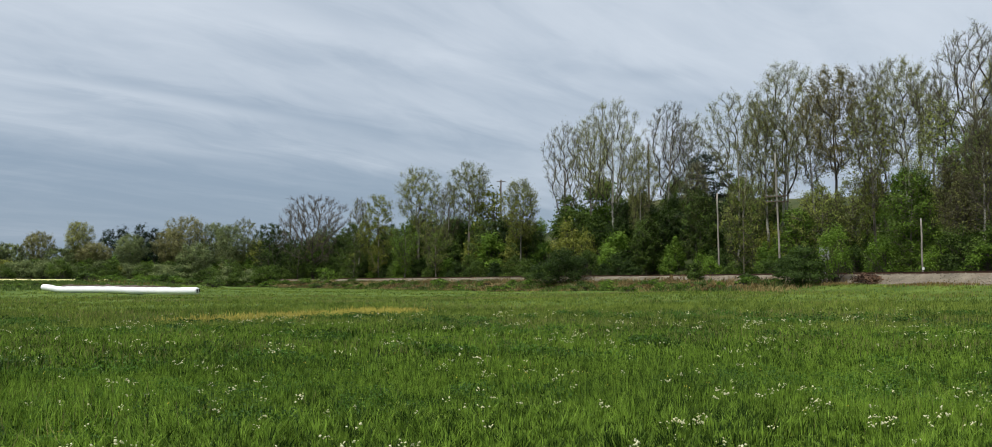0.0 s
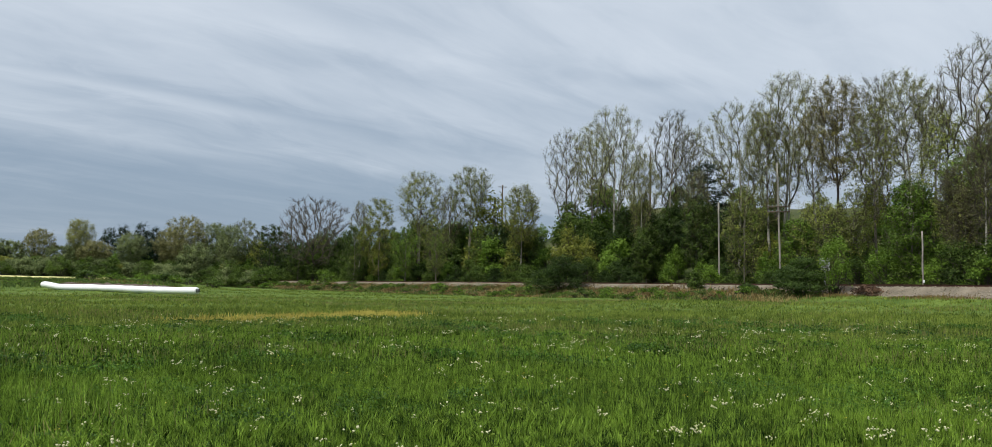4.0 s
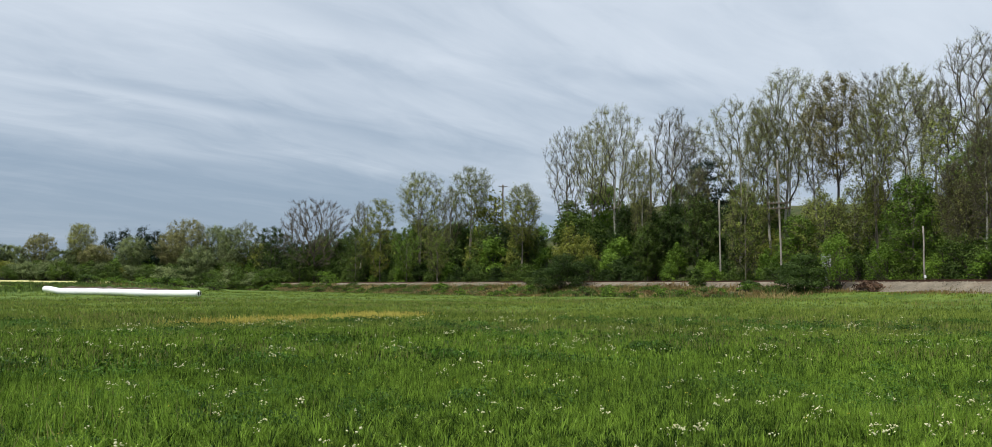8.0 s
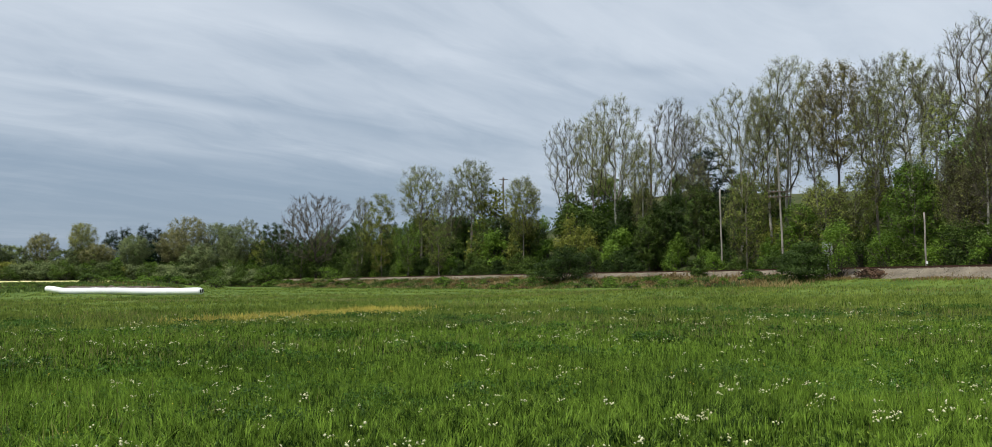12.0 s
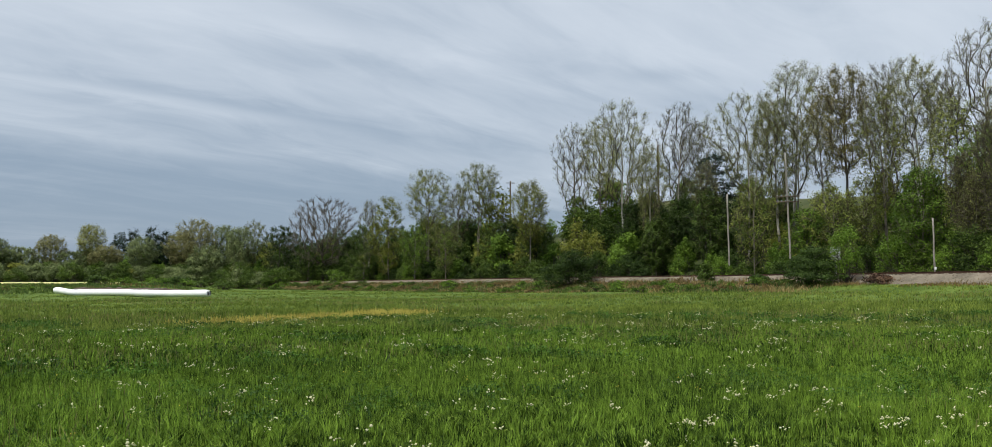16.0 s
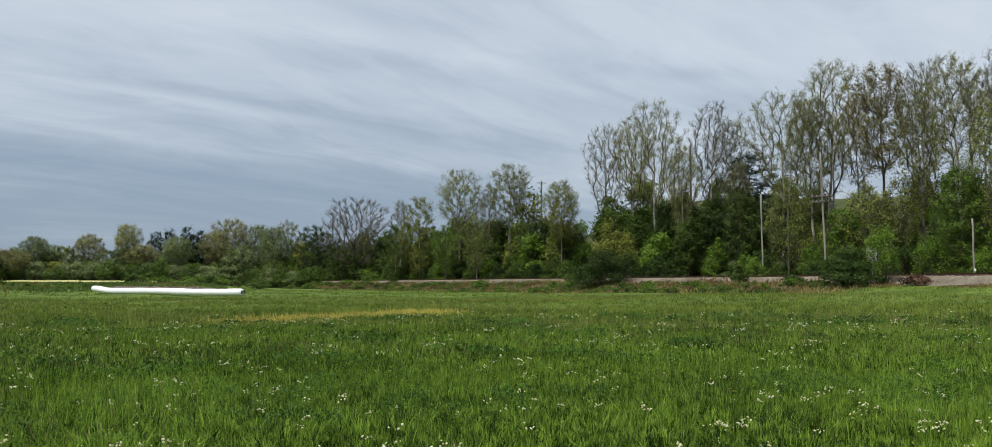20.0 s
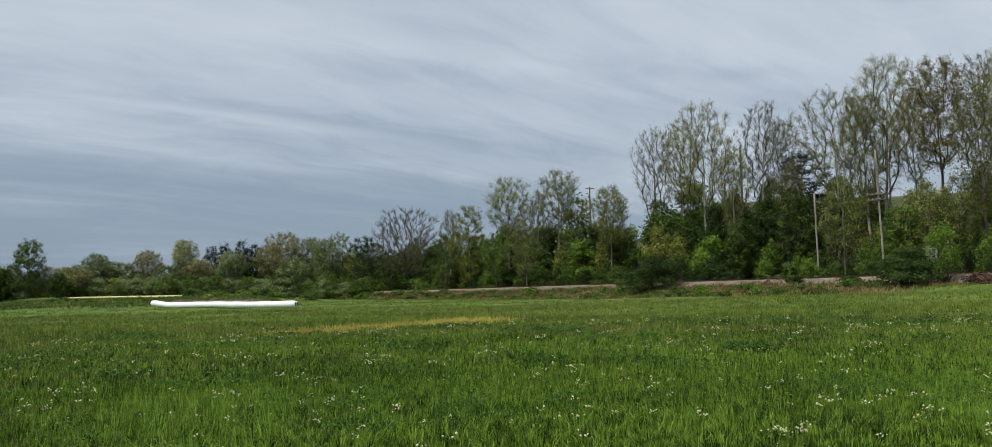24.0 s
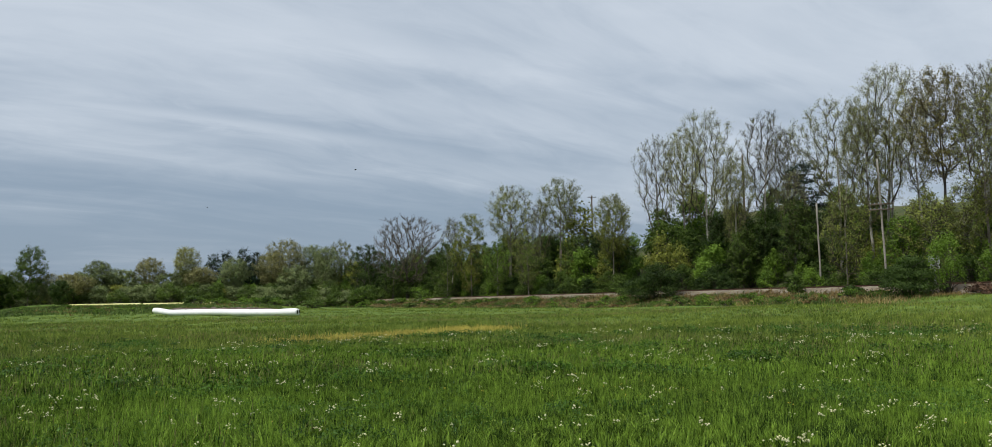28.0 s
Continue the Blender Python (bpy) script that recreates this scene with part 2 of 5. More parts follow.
L_BROWN = leaf("bronze_bud_leaf", (0.130, 0.118, 0.036), (0.270, 0.240, 0.078))
# Far-wood leaves are lightened: distance haze is put into these two colours.
L_FAR = leaf("hazy_far_wood_leaf", (0.112, 0.155, 0.058), (0.240, 0.290, 0.120))
L_HAZEL = leaf("hazy_hazel_bud_leaf", (0.160, 0.166, 0.062), (0.300, 0.295, 0.125))
L_LIME = leaf("yellow_green_leaf", (0.130, 0.165, 0.030), (0.270, 0.315, 0.070))
L_PALE = leaf("pale_bud_leaf", (0.170, 0.190, 0.048), (0.335, 0.355, 0.112))
L_PINE = leaf("pine_needles", (0.008, 0.024, 0.012), (0.024, 0.052, 0.024), 0.6, 0.1)


# ---------------------------------------------------------------- the lie of the land
def smooth(v):
    v = np.clip(v, 0.0, 1.0)
    return v * v * (3 - 2 * v)


# centre line of the railway: x, y, height of the rails
RAIL_LINE = np.array([(56, -70, 2.3), (53, -20, 2.3), (48, 15, 2.3), (43, 40, 2.3), (36.3, 64, 2.3), (27, 95, 2.3), (13.8, 124, 2.3), (-10, 165, 2.2), (-60, 232, 1.95), (-112, 275, 1.7), (-190, 320, 1.6)])


def rail_curve():
    """The centre line at about one-metre steps, rounded by a Catmull-Rom spline."""
    pts, out = RAIL_LINE, []
    for i in range(len(pts) - 1):
        a, b, c, d = pts[max(i - 1, 0)], pts[i], pts[i + 1], pts[min(i + 2, len(pts) - 1)]
        n = int(np.linalg.norm((c - b)[:2]))
        for k in range(n):
            t = k / n
            out.append(0.5 * (2 * b + (c - a) * t + (2 * a - 5 * b + 4 * c - d) * t * t + (3 * b - a - 3 * c + d) * t ** 3))
    return np.array(out + [pts[-1]])


RAIL = rail_curve()
_d = np.gradient(RAIL[:, :2], axis=0)
_d /= np.linalg.norm(_d, axis=1)[:, None]
RAIL_SIDE = np.stack([_d[:, 1], -_d[:, 0]], axis=1)     # points away from the meadow


def from_rail(x, y):
    """Signed distance beyond the track's centre line (negative on the meadow's side), the index of the nearest point."""
    x, y = np.atleast_1d(np.asarray(x, float)), np.atleast_1d(np.asarray(y, float))
    s, idx = np.empty(len(x)), np.empty(len(x), int)
    for a in range(0, len(x), 4000):
        dx = x[a:a + 4000, None] - RAIL[None, :, 0]
        dy = y[a:a + 4000, None] - RAIL[None, :, 1]
        i = np.argmin(dx * dx + dy * dy, axis=1)
        r = np.arange(len(i))
        side = dx[r, i] * RAIL_SIDE[i, 0] + dy[r, i] * RAIL_SIDE[i, 1]
        s[a:a + 4000] = np.sign(side) * np.hypot(dx[r, i], dy[r, i])
        idx[a:a + 4000] = i
    return s, idx


def meadow(x, y):
    """Height of the meadow, without the railway bank."""
    x, y = np.atleast_1d(np.asarray(x, float)), np.atleast_1d(np.asarray(y, float))
    far = np.maximum(y, 1.0)
    lean = x / far
    z = 0.95 * smooth((x + 5) / 45) * smooth((y - 15) / 50) - 0.1 * smooth((y - 40) / 60) * smooth((5 - x) / 30)
    rise = smooth((-lean - 0.28) / 0.14) * smooth((lean + 0.76) / 0.10) * smooth((y - 20) / 40)
    z = z + rise * (1.4 * smooth((y - 92) / 80) + 0.7 * np.clip((y - 170) / 80, 0, 1))
    z = z + 0.05 * np.sin(x * 0.31 + 1.3) * np.sin(y * 0.23) + 0.04 * np.sin(x * 0.11 - y * 0.17)
    return z


def ground(x, y):
    """Height of the ground."""
    x, y = np.atleast_1d(np.asarray(x, float)), np.atleast_1d(np.asarray(y, float))
    z = meadow(x, y)
    s, i = from_rail(x, y)
    top = RAIL[i, 2] - 1.0
    bank = smooth((s + 9.5) / 5.0)
    z = z * (1 - bank) + top * bank
    yr = RAIL[i, 1]
    hill = 12.5 * (1 + 0.28 * np.exp(-((yr - 148) / 22) ** 2)) * (1 - 0.85 * smooth((yr - 155) / 75)) * smooth((s - 6) / 32) + 1.5 * smooth((s - 60) / 200)
    near = smooth((s - 2.5) / 3.0) * (1 - smooth((s - 6.0) / 4.0))
    return z + hill - 0.35 * near


def gz(x, y):
    return float(ground(x, y)[0])


# ---------------------------------------------------------------- mesh helpers
def mesh_of(name, verts, faces, mat, smooth_shade=False):
    me = bpy.data.meshes.new(name)
    if isinstance(verts, np.ndarray):
        verts = verts.tolist()
    me.from_pydata(verts, [], faces if isinstance(faces, list) else faces.tolist())
    me.materials.append(mat)
    if smooth_shade:
        me.polygons.foreach_set("use_smooth", [True] * len(me.polygons))
    me.update()
    return me


def fast_mesh(name, verts, loops, sizes, mat):
    """A large mesh from numpy arrays: vertices, corner indices, corners per face."""
    me = bpy.data.meshes.new(name)
    me.vertices.add(len(verts))
    me.vertices.foreach_set("co", np.asarray(verts, np.float32).ravel())
    me.loops.add(len(loops))
    me.loops.foreach_set("vertex_index", np.asarray(loops, np.int32))
    sizes = np.asarray(sizes, np.int32)
    me.polygons.add(len(sizes))
    me.polygons.foreach_set("loop_start", np.concatenate([[0], np.cumsum(sizes)[:-1]]).astype(np.int32))
    me.materials.append(mat)
    me.update(calc_edges=True)
    return me


def thing(name, x, y, z, label, category, group="", turn=0.0, size=1.0):
    ob = new(name)
    ob.matrix_basis = pose(x, y, z, 0, 0, turn) @ Matrix.Scale(size, 4)
    return tagged(ob, label, category, group)


def part(name, me, parent, label=""):
    if isinstance(me, tuple):
        bm, mat = me
        data = bpy.data.meshes.new(name)
        bm.to_mesh(data)
        bm.free()
        data.materials.append(mat)
        me = data
    ob = new(name, me)
    ob.parent = parent
    if label:
        ob["label"] = label
    return ob


def box(bm, size, at, bevel=0.0, turn=None):
    r = bmesh.ops.create_cube(bm, size=1.0)
    vs = r["verts"]
    bmesh.ops.scale(bm, vec=size, verts=vs)
    if bevel:
        es = list({e for v in vs for e in v.link_edges})
        vs = bmesh.ops.bevel(bm, geom=es, offset=bevel, segments=1, affect="EDGES")["verts"]
    if turn:
        bmesh.ops.rotate(bm, cent=(0, 0, 0), matrix=turn, verts=vs)
    bmesh.ops.translate(bm, vec=at, verts=vs)


class Tubes:
    """Collects tapered tubes along polylines."""

    def __init__(self):
        self.v, self.f, self.n = [], [], 0

    def add(self, pts, radii, sides, close=True):
        pts = np.asarray(pts, float)
        d = np.gradient(pts, axis=0)
        d /= np.linalg.norm(d, axis=1)[:, None] + 1e-9
        ref = np.array([0.0, 0.0, 1.0]) if abs(d[0][2]) < 0.8 else np.array([1.0, 0.0, 0.0])
        a = np.cross(d, ref)
        a /= np.linalg.norm(a, axis=1)[:, None] + 1e-9
        b = np.cross(d, a)
        ang = np.arange(sides) * (2 * math.pi / sides)
        ring = pts[:, None, :] + np.asarray(radii)[:, None, None] * (np.cos(ang)[None, :, None] * a[:, None, :] + np.sin(ang)[None, :, None] * b[:, None, :])
        self.v.append(ring.reshape(-1, 3))
        for i in range(len(pts) - 1):
            o = self.n + i * sides
            for k in range(sides):
                j = (k + 1) % sides
                self.f.append((o + k, o + j, o + sides + j, o + sides + k))
        if close:
            self.f.append(tuple(self.n + (len(pts) - 1) * sides + k for k in range(sides)))
        self.n += len(pts) * sides

    def mesh(self, name, mat):
        return mesh_of(name, np.concatenate(self.v), self.f, mat, True)


def leaf_mesh(name, centres, size, mat, rng, flat=0.4, long=1.5, simple=False, facing=None):
    """Small leaves at the given centres; facing turns their upper sides roughly that way."""
    n = len(centres)
    c = np.asarray(centres, float)
    u = rng.normal(size=(n, 3))
    if facing is None:
        u[:, 2] *= flat
    else:
        u -= (u * facing).sum(1)[:, None] * facing
    u /= np.linalg.norm(u, axis=1)[:, None] + 1e-9
    w = rng.normal(size=(n, 3)) if facing is None else np.cross(facing, u)
    w -= (w * u).sum(1)[:, None] * u
    w /= np.linalg.norm(w, axis=1)[:, None] + 1e-9
    s = size * rng.uniform(0.55, 1.25, n)[:, None]
    nrm = np.cross(u, w)
    if simple:      # far foliage: one pointed leaf, one triangle
        v = np.stack([c - u * s * 0.5 * long, c + w * s * 0.6, c + u * s * 0.6 * long], axis=1).reshape(-1, 3)
        return fast_mesh(name, v, np.arange(n * 3), np.full(n, 3), mat)
    v = np.stack([c - u * s * 0.5 * long, c + w * s * 0.5 + nrm * s * 0.12, c + u * s * 0.5 * long, c - w * s * 0.42 + nrm * s * 0.1], axis=1).reshape(-1, 3)
    base = np.arange(n)[:, None] * 4
    return fast_mesh(name, v, (base + np.array([0, 1, 2, 3])).ravel(), np.full(n, 4), mat)


def unit(v):
    return v / (np.linalg.norm(v, axis=-1, keepdims=True) + 1e-9)


# ---------------------------------------------------------------- trees
def dome_shape(h, peak, foot, power):
    """Half width of a crown that widens up to its peak height and closes in a rounded top."""
    if h < peak:
        return foot + (1 - foot) * (h / peak) ** 0.8
    return max(1 - ((h - peak) / (1.02 - peak)) ** power, 0.01) ** (1 / 2.1)


PROFILES = {   # half width of the crown, as a share, by the height in the crown
    "round": lambda h: dome_shape(h, 0.45, 0.45, 2.1),
    "fan": lambda h: dome_shape(h, 0.58, 0.22, 2.2),
    "oval": lambda h: dome_shape(h, 0.50, 0.30, 1.9),
    "cone": lambda h: max(1.05 - h, 0.06),
    "tier": lambda h: 0.55 + 0.45 * math.cos(h * 2.0) * (1 - 0.5 * h),
}


def make_tree(seed, height, width, clear, profile, leaves, leaf_size, bark, foliage, clumps=95, twigs=6, rise=0.45, stems=1, blob=0.05, radius=None, twig=0.016, lean=0.03, limb=M_LIMB, fine=4, layer=1.0, top=0.74, wild=0.55):
    """Meshes of one tree with its foot at the origin: trunk, limbs and leaves. Limbs run to clumps spread through the crown, and each clump is a spray of twigs."""
    rng = np.random.default_rng(seed)
    shape = PROFILES[profile]
    low, r0 = clear * height, radius or height * 0.0095
    nodes, node_branch, node_dir = [], [], []       # places to which limbs can join
    branches = []                                   # [points, parent branch, count]
    for s in range(stems):
        a = rng.uniform(0, 6.28)
        tilt = lean * rng.normal() if s == 0 else rng.uniform(0.06, 0.14)
        hs = np.linspace(-0.5, height * (top if s == 0 else top * rng.uniform(0.85, 1.0)), 12)
        bend = np.cumsum(rng.normal(0, 0.014 * height / 12 * 2, (12, 2)), axis=0)
        pts = np.column_stack([math.cos(a) * tilt * np.maximum(hs, 0) + bend[:, 0], math.sin(a) * tilt * np.maximum(hs, 0) + bend[:, 1], hs])
        branches.append([pts, -1, 0])
        for t in np.linspace(max(clear * 0.85, 0.05), 1.0, 20):
            nodes.append([np.interp(t, hs / hs[-1], pts[:, k]) for k in range(3)])
            node_branch.append(s)
            node_dir.append([0.0, 0.0, 1.0])
    # clump places inside the crown, kept apart from one another; the outline swells in lobes
    gap = 0.52 * (width * width * (height - low) / clumps) ** (1 / 3)
    phase = rng.uniform(0, 6.28, 4)
    found = []
    for _ in range(clumps * 40):
        if len(found) >= clumps:
            break
        h = rng.random() ** 0.8
        a = rng.uniform(0, 6.28)
        lobe = 0.86 + 0.14 * math.sin(3 * a + phase[0] + 5 * h) + 0.10 * math.sin(2 * a - 9 * h + phase[1])
        rr = shape(h) * width * 0.5 * lobe * rng.uniform(0.06, 1.0) ** 0.5
        p = np.array([math.cos(a) * rr, math.sin(a) * rr, low + h * (height - low) * 0.965])
        if found and np.min(np.linalg.norm(np.array(found) - p, axis=1)) < gap:
            continue
        found.append(p)
    axis_x = np.interp([p[2] for p in found], branches[0][0][:, 2], branches[0][0][:, 0])
    axis_y = np.interp([p[2] for p in found], branches[0][0][:, 2], branches[0][0][:, 1])
    for p, ax, ay in zip(found, axis_x, axis_y):
        p[0] += ax
        p[1] += ay
    found.sort(key=lambda p: math.hypot(p[0], p[1]) + 0.35 * p[2])
    ends = []
    for p in found:
        q = np.array(nodes)
        flat = np.hypot(q[:, 0] - p[0], q[:, 1] - p[1])
        drop = p[2] - q[:, 2]
        far = np.sqrt(flat ** 2 + drop ** 2) + 1e-6
        turn = 1 - ((p - q) * np.array(node_dir)).sum(1) / far          # limbs fork without sharp turns
        cost = far * (1 + 0.8 * turn) + 8.0 * np.maximum(rise * flat - drop, 0)
        j = int(np.argmin(cost))
        o, run = q[j], far[j]
        ctrl = o + np.array(node_dir[j]) * run * 0.28 + (p - o) * 0.24 + rng.normal(0, 0.03 * run, 3)
        t1, mid, t2 = [o * (1 - t) ** 2 + ctrl * 2 * t * (1 - t) + p * t * t for t in (0.28, 0.55, 0.8)]
        chain = [o, t1, mid, t2, p]
        branches.append([np.array(chain), node_branch[j], 1])
        k = len(branches) - 1
        for m in range(4):
            nodes.append(list(chain[m + 1]))
            node_branch.append(k)
            node_dir.append(list(unit(chain[m + 1] - chain[m])))
        ends.append((p, p - t1))
    for k in range(len(branches) - 1, -1, -1):      # how many clumps each limb carries
        if branches[k][1] >= 0:
            branches[branches[k][1]][2] += branches[k][2]
    tubes, trunk = Tubes(), Tubes()
    for k, (pts, parent, count) in enumerate(branches):
        if parent < 0:
            rad = np.linspace(1.0, 0.30, len(pts)) * r0 * (1.0 if k == 0 else 0.75)
            rad[0] *= 1.4
            trunk.add(pts, rad, 8)
        else:
            rr = max(min(0.16 * r0 * math.sqrt(count * 105 / clumps), 0.5 * r0), 0.018)
            tubes.add(pts, np.linspace(rr, max(rr * 0.35, 0.014), len(pts)), 5 if count > 4 else 3, False)
    # sprays of shoots at the clumps, and fine twigs on the shoots
    size = blob * height ** 0.5 * 4.9
    tip, way = np.array([e[0] for e in ends]), np.array([e[1] for e in ends])
    heart = np.array([0, 0, low + 0.35 * (height - low)])
    squash = np.array([1.0, 1.0, layer])
    tip, way = np.repeat(tip, twigs, 0), np.repeat(way, twigs, 0)
    n = len(tip)
    v = unit((unit(way) * 0.45 + unit(tip - heart) * 0.45 + np.array([0, 0, 0.25 * layer]) + rng.normal(size=(n, 3)) * wild) * squash)
    p = tip - way * rng.uniform(0.0, 0.75, (n, 1))
    ln = size * rng.uniform(0.45, 1.05, (n, 1))
    for i in range(n):
        tubes.add([p[i], p[i] + v[i] * ln[i]], [twig * 1.3, twig * 0.4], 3, False)
    p, v, ln, core = (np.repeat(q, fine, 0) for q in (p, v, ln, tip))
    n = len(p)
    a = p + v * ln * rng.uniform(0.15, 1.0, (n, 1))
    d = unit((v * 0.65 + rng.normal(size=(n, 3)) * wild + np.array([0, 0, 0.12])) * squash)
    reach = size * rng.uniform(0.25, 0.62, (n, 1))
    side = unit(np.cross(d, rng.normal(size=(n, 3)))) * twig * 1.1
    sliver = np.stack([a - side, a + side, a + d * reach], axis=1).reshape(-1, 3)
    wood, arms = trunk.mesh("trunk", bark), tubes.mesh("limbs", limb)
    thin = fast_mesh("twig_spray", sliver, np.arange(n * 3), np.full(n, 3), limb)
    if not leaves:
        return wood, arms, thin, None
    many = int(leaves) + (rng.random(n) < leaves - int(leaves))
    at = np.repeat(a, many, 0) + np.repeat(d * reach, many, 0) * rng.uniform(0.25, 1.1, (many.sum(), 1)) + rng.normal(0, 0.15 * size, (many.sum(), 3)) * squash
    out = unit(unit(at - np.repeat(core, many, 0)) + 0.6 * unit(at - heart) + np.array([0, 0, 0.4]) + rng.normal(size=at.shape) * 0.55)
    return wood, arms, thin, leaf_mesh("crown", at, leaf_size, foliage, rng, 0.6, 1.3, True, out)


def make_bush(seed, height, width, count, leaf_size, foliage, bark, lumps=24, low=0.04, ragged=1.0):
    """Meshes of one shrub: stems, and leafy lumps of several sizes over a dome with an uneven outline."""
    rng = np.random.default_rng(seed)
    tubes, tips, turned = Tubes(), [], []
    sizes = rng.uniform(0.10, 0.20, lumps)
    share = sizes ** 2 / (sizes ** 2).sum()
    ph = rng.uniform(0, 6.28, 2)
    for i in range(lumps):
        a = i * 2.4 + rng.normal(0, 0.3)
        up = rng.uniform(0.02, 0.98)
        swell = 0.85 + 0.2 * math.sin(2 * a + ph[0]) * ragged
        r = width * 0.5 * (1 - sizes[i]) * math.sqrt(max(1 - up ** 2.2, 0.02)) * swell * rng.uniform(0.70, 1.0)
        c = np.array([math.cos(a) * r, math.sin(a) * r, height * (0.10 + 0.74 * up * (0.86 + 0.16 * math.sin(a + ph[1]) * ragged))])
        rad = np.array([width * sizes[i], width * sizes[i], height * sizes[i] * rng.uniform(0.75, 1.05)])
        mid = c * np.array([0.45, 0.45, 0.5]) + rng.normal(size=3) * 0.1
        tubes.add([np.array([c[0] * 0.12, c[1] * 0.12, -0.3]), mid, c], [0.06, 0.04, 0.02], 3, False)
        per = int(count * share[i])
        d = rng.normal(size=(per, 3))
        d[:, 2] = np.abs(d[:, 2]) * np.where(rng.random(per) < 0.75, 1.0, -1.0)
        d = unit(d)
        k = rng.random(per) ** 0.35 * rng.uniform(0.8, 1.15, per)
        shoots = rng.random(per) < 0.10 * ragged
        k = np.where(shoots, rng.uniform(1.1, 1.6, per), k)
        tips.append(c + d * rad * k[:, None])
        turned.append(unit(d + np.array([0, 0, 0.25]) + rng.normal(size=(per, 3)) * 0.5))
        for e in c + d[:2] * rad * 1.25:
            tubes.add([c - (0, 0, rad[2] * 0.4), (c + e) / 2 + rng.normal(size=3) * 0.08, e], [0.028, 0.02, 0.010], 3, False)
    pts, turned = np.concatenate(tips), np.concatenate(turned)
    keep = pts[:, 2] > height * low
    pts, turned = pts[keep], turned[keep]
    pts[:, 2] *= height / np.percentile(pts[:, 2], 99.5)
    return tubes.mesh("stem", bark), leaf_mesh("foliage", pts, leaf_size, foliage, rng, 0.45, 1.4, True, turned)


# kind: profile, clear share, leaves a twig, leaf size, bark, foliage, extra
KINDS = {
    "budding": dict(profile="fan", clear=0.32, leaves=3.0, leaf_size=0.125, fine=5, wild=0.62, bark=M_BARK_PALE, foliage=L_PALE, clumps=170, rise=0.75, blob=0.046, twig=0.013),
    "bare": dict(profile="fan", clear=0.30, leaves=0.9, leaf_size=0.11, fine=6, wild=0.52, bark=M_BARK_PALE, foliage=L_PALE, clumps=170, rise=0.8, blob=0.046, twig=0.013),
    "olive": dict(profile="round", clear=0.34, leaves=3.2, leaf_size=0.16, bark=M_BARK_GREY, foliage=L_OLIVE, clumps=140, rise=0.6, blob=0.052),
    "bronze": dict(profile="round", clear=0.40, leaves=3.4, leaf_size=0.155, bark=M_BARK_DARK, foliage=L_BROWN, clumps=140, rise=0.6, blob=0.052),
    "lime": dict(profile="oval", clear=0.20, leaves=2.4, leaf_size=0.16, bark=M_BARK_GREY, foliage=L_LIME, clumps=85, rise=0.5, blob=0.055),
    "fresh": dict(profile="oval", clear=0.20, leaves=3.2, leaf_size=0.20, bark=M_BARK_GREY, foliage=L_FRESH, clumps=85, blob=0.055),
    "green": dict(profile="oval", clear=0.14, leaves=4.0, leaf_size=0.22, bark=M_BARK_GREY, foliage=L_GREEN, clumps=90, blob=0.055),
    "dark": dict(profile="round", clear=0.08, leaves=5.0, leaf_size=0.25, bark=M_BARK_DARK, foliage=L_DARK, clumps=95, blob=0.055),
    "dome": dict(profile="round", clear=0.26, leaves=0.0, leaf_size=0.1, bark=M_BARK_DARK, foliage=L_BROWN, clumps=300, twigs=8, fine=6, wild=0.42, rise=0.45, twig=0.020, blob=0.058, radius=0.42, top=0.5),
    "spruce": dict(profile="tier", clear=0.36, leaves=5.5, leaf_size=0.20, bark=M_BARK_DARK, foliage=L_PINE, clumps=64, twigs=7, rise=-0.15, limb=M_BARK_DARK, layer=0.28, top=0.95, blob=0.072),
    "pine": dict(profile="round", clear=0.44, leaves=8.0, leaf_size=0.24, bark=M_BARK_DARK, foliage=L_PINE, clumps=34, twigs=6, rise=0.1, top=0.9, blob=0.055),
}
LABELS = {
    "budding": "tall tree with pale bark and sparse spring buds",
    "bare": "tall nearly leafless tree with pale grey limbs",
    "olive": "tall tree with thin olive spring foliage",
    "bronze": "tall tree with bronze-brown young foliage",
    "lime": "slender tree with thin yellow-green spring leaves",
    "fresh": "tree with fresh bright green spring leaves",
    "green": "leafy green tree at the wood's edge",
    "dark": "dense dark green broad tree",
    "dome": "bare dark-limbed tree with a wide domed crown",
    "spruce": "dark evergreen with layered boughs among bare trees",
    "pine": "dark pine with a clumped top and bare stem",
}


def plant(kind, x, y, height, width, seed, group="", **over):
    spec = dict(KINDS[kind])
    spec.update(over)
    wood, arms, thin, crown = make_tree(seed, height, width, **spec)
    ob = thing("tree", x, y, gz(x, y), LABELS[kind], "tree", group, seed * 37 % 360)
    part("trunk", wood, ob)
    part("branchwork", arms, ob)
    part("twig_spray", thin, ob)
    if crown:
        part("crown", crown, ob)
    return ob


# ---------------------------------------------------------------- ground and railway
def axis_lines(lo, hi, step, far):
    core = np.arange(lo, hi + 0.1, step)
    out = [core]
    a, d = [], step
    v = hi
    while v < far:
        d *= 1.35
        v += d
        a.append(v)
    out.append(np.array(a))
    a, d, v = [], step, lo
    while v > -far:
        d *= 1.35
        v -= d
        a.append(v)
    return np.concatenate([np.array(a[::-1]), *out])


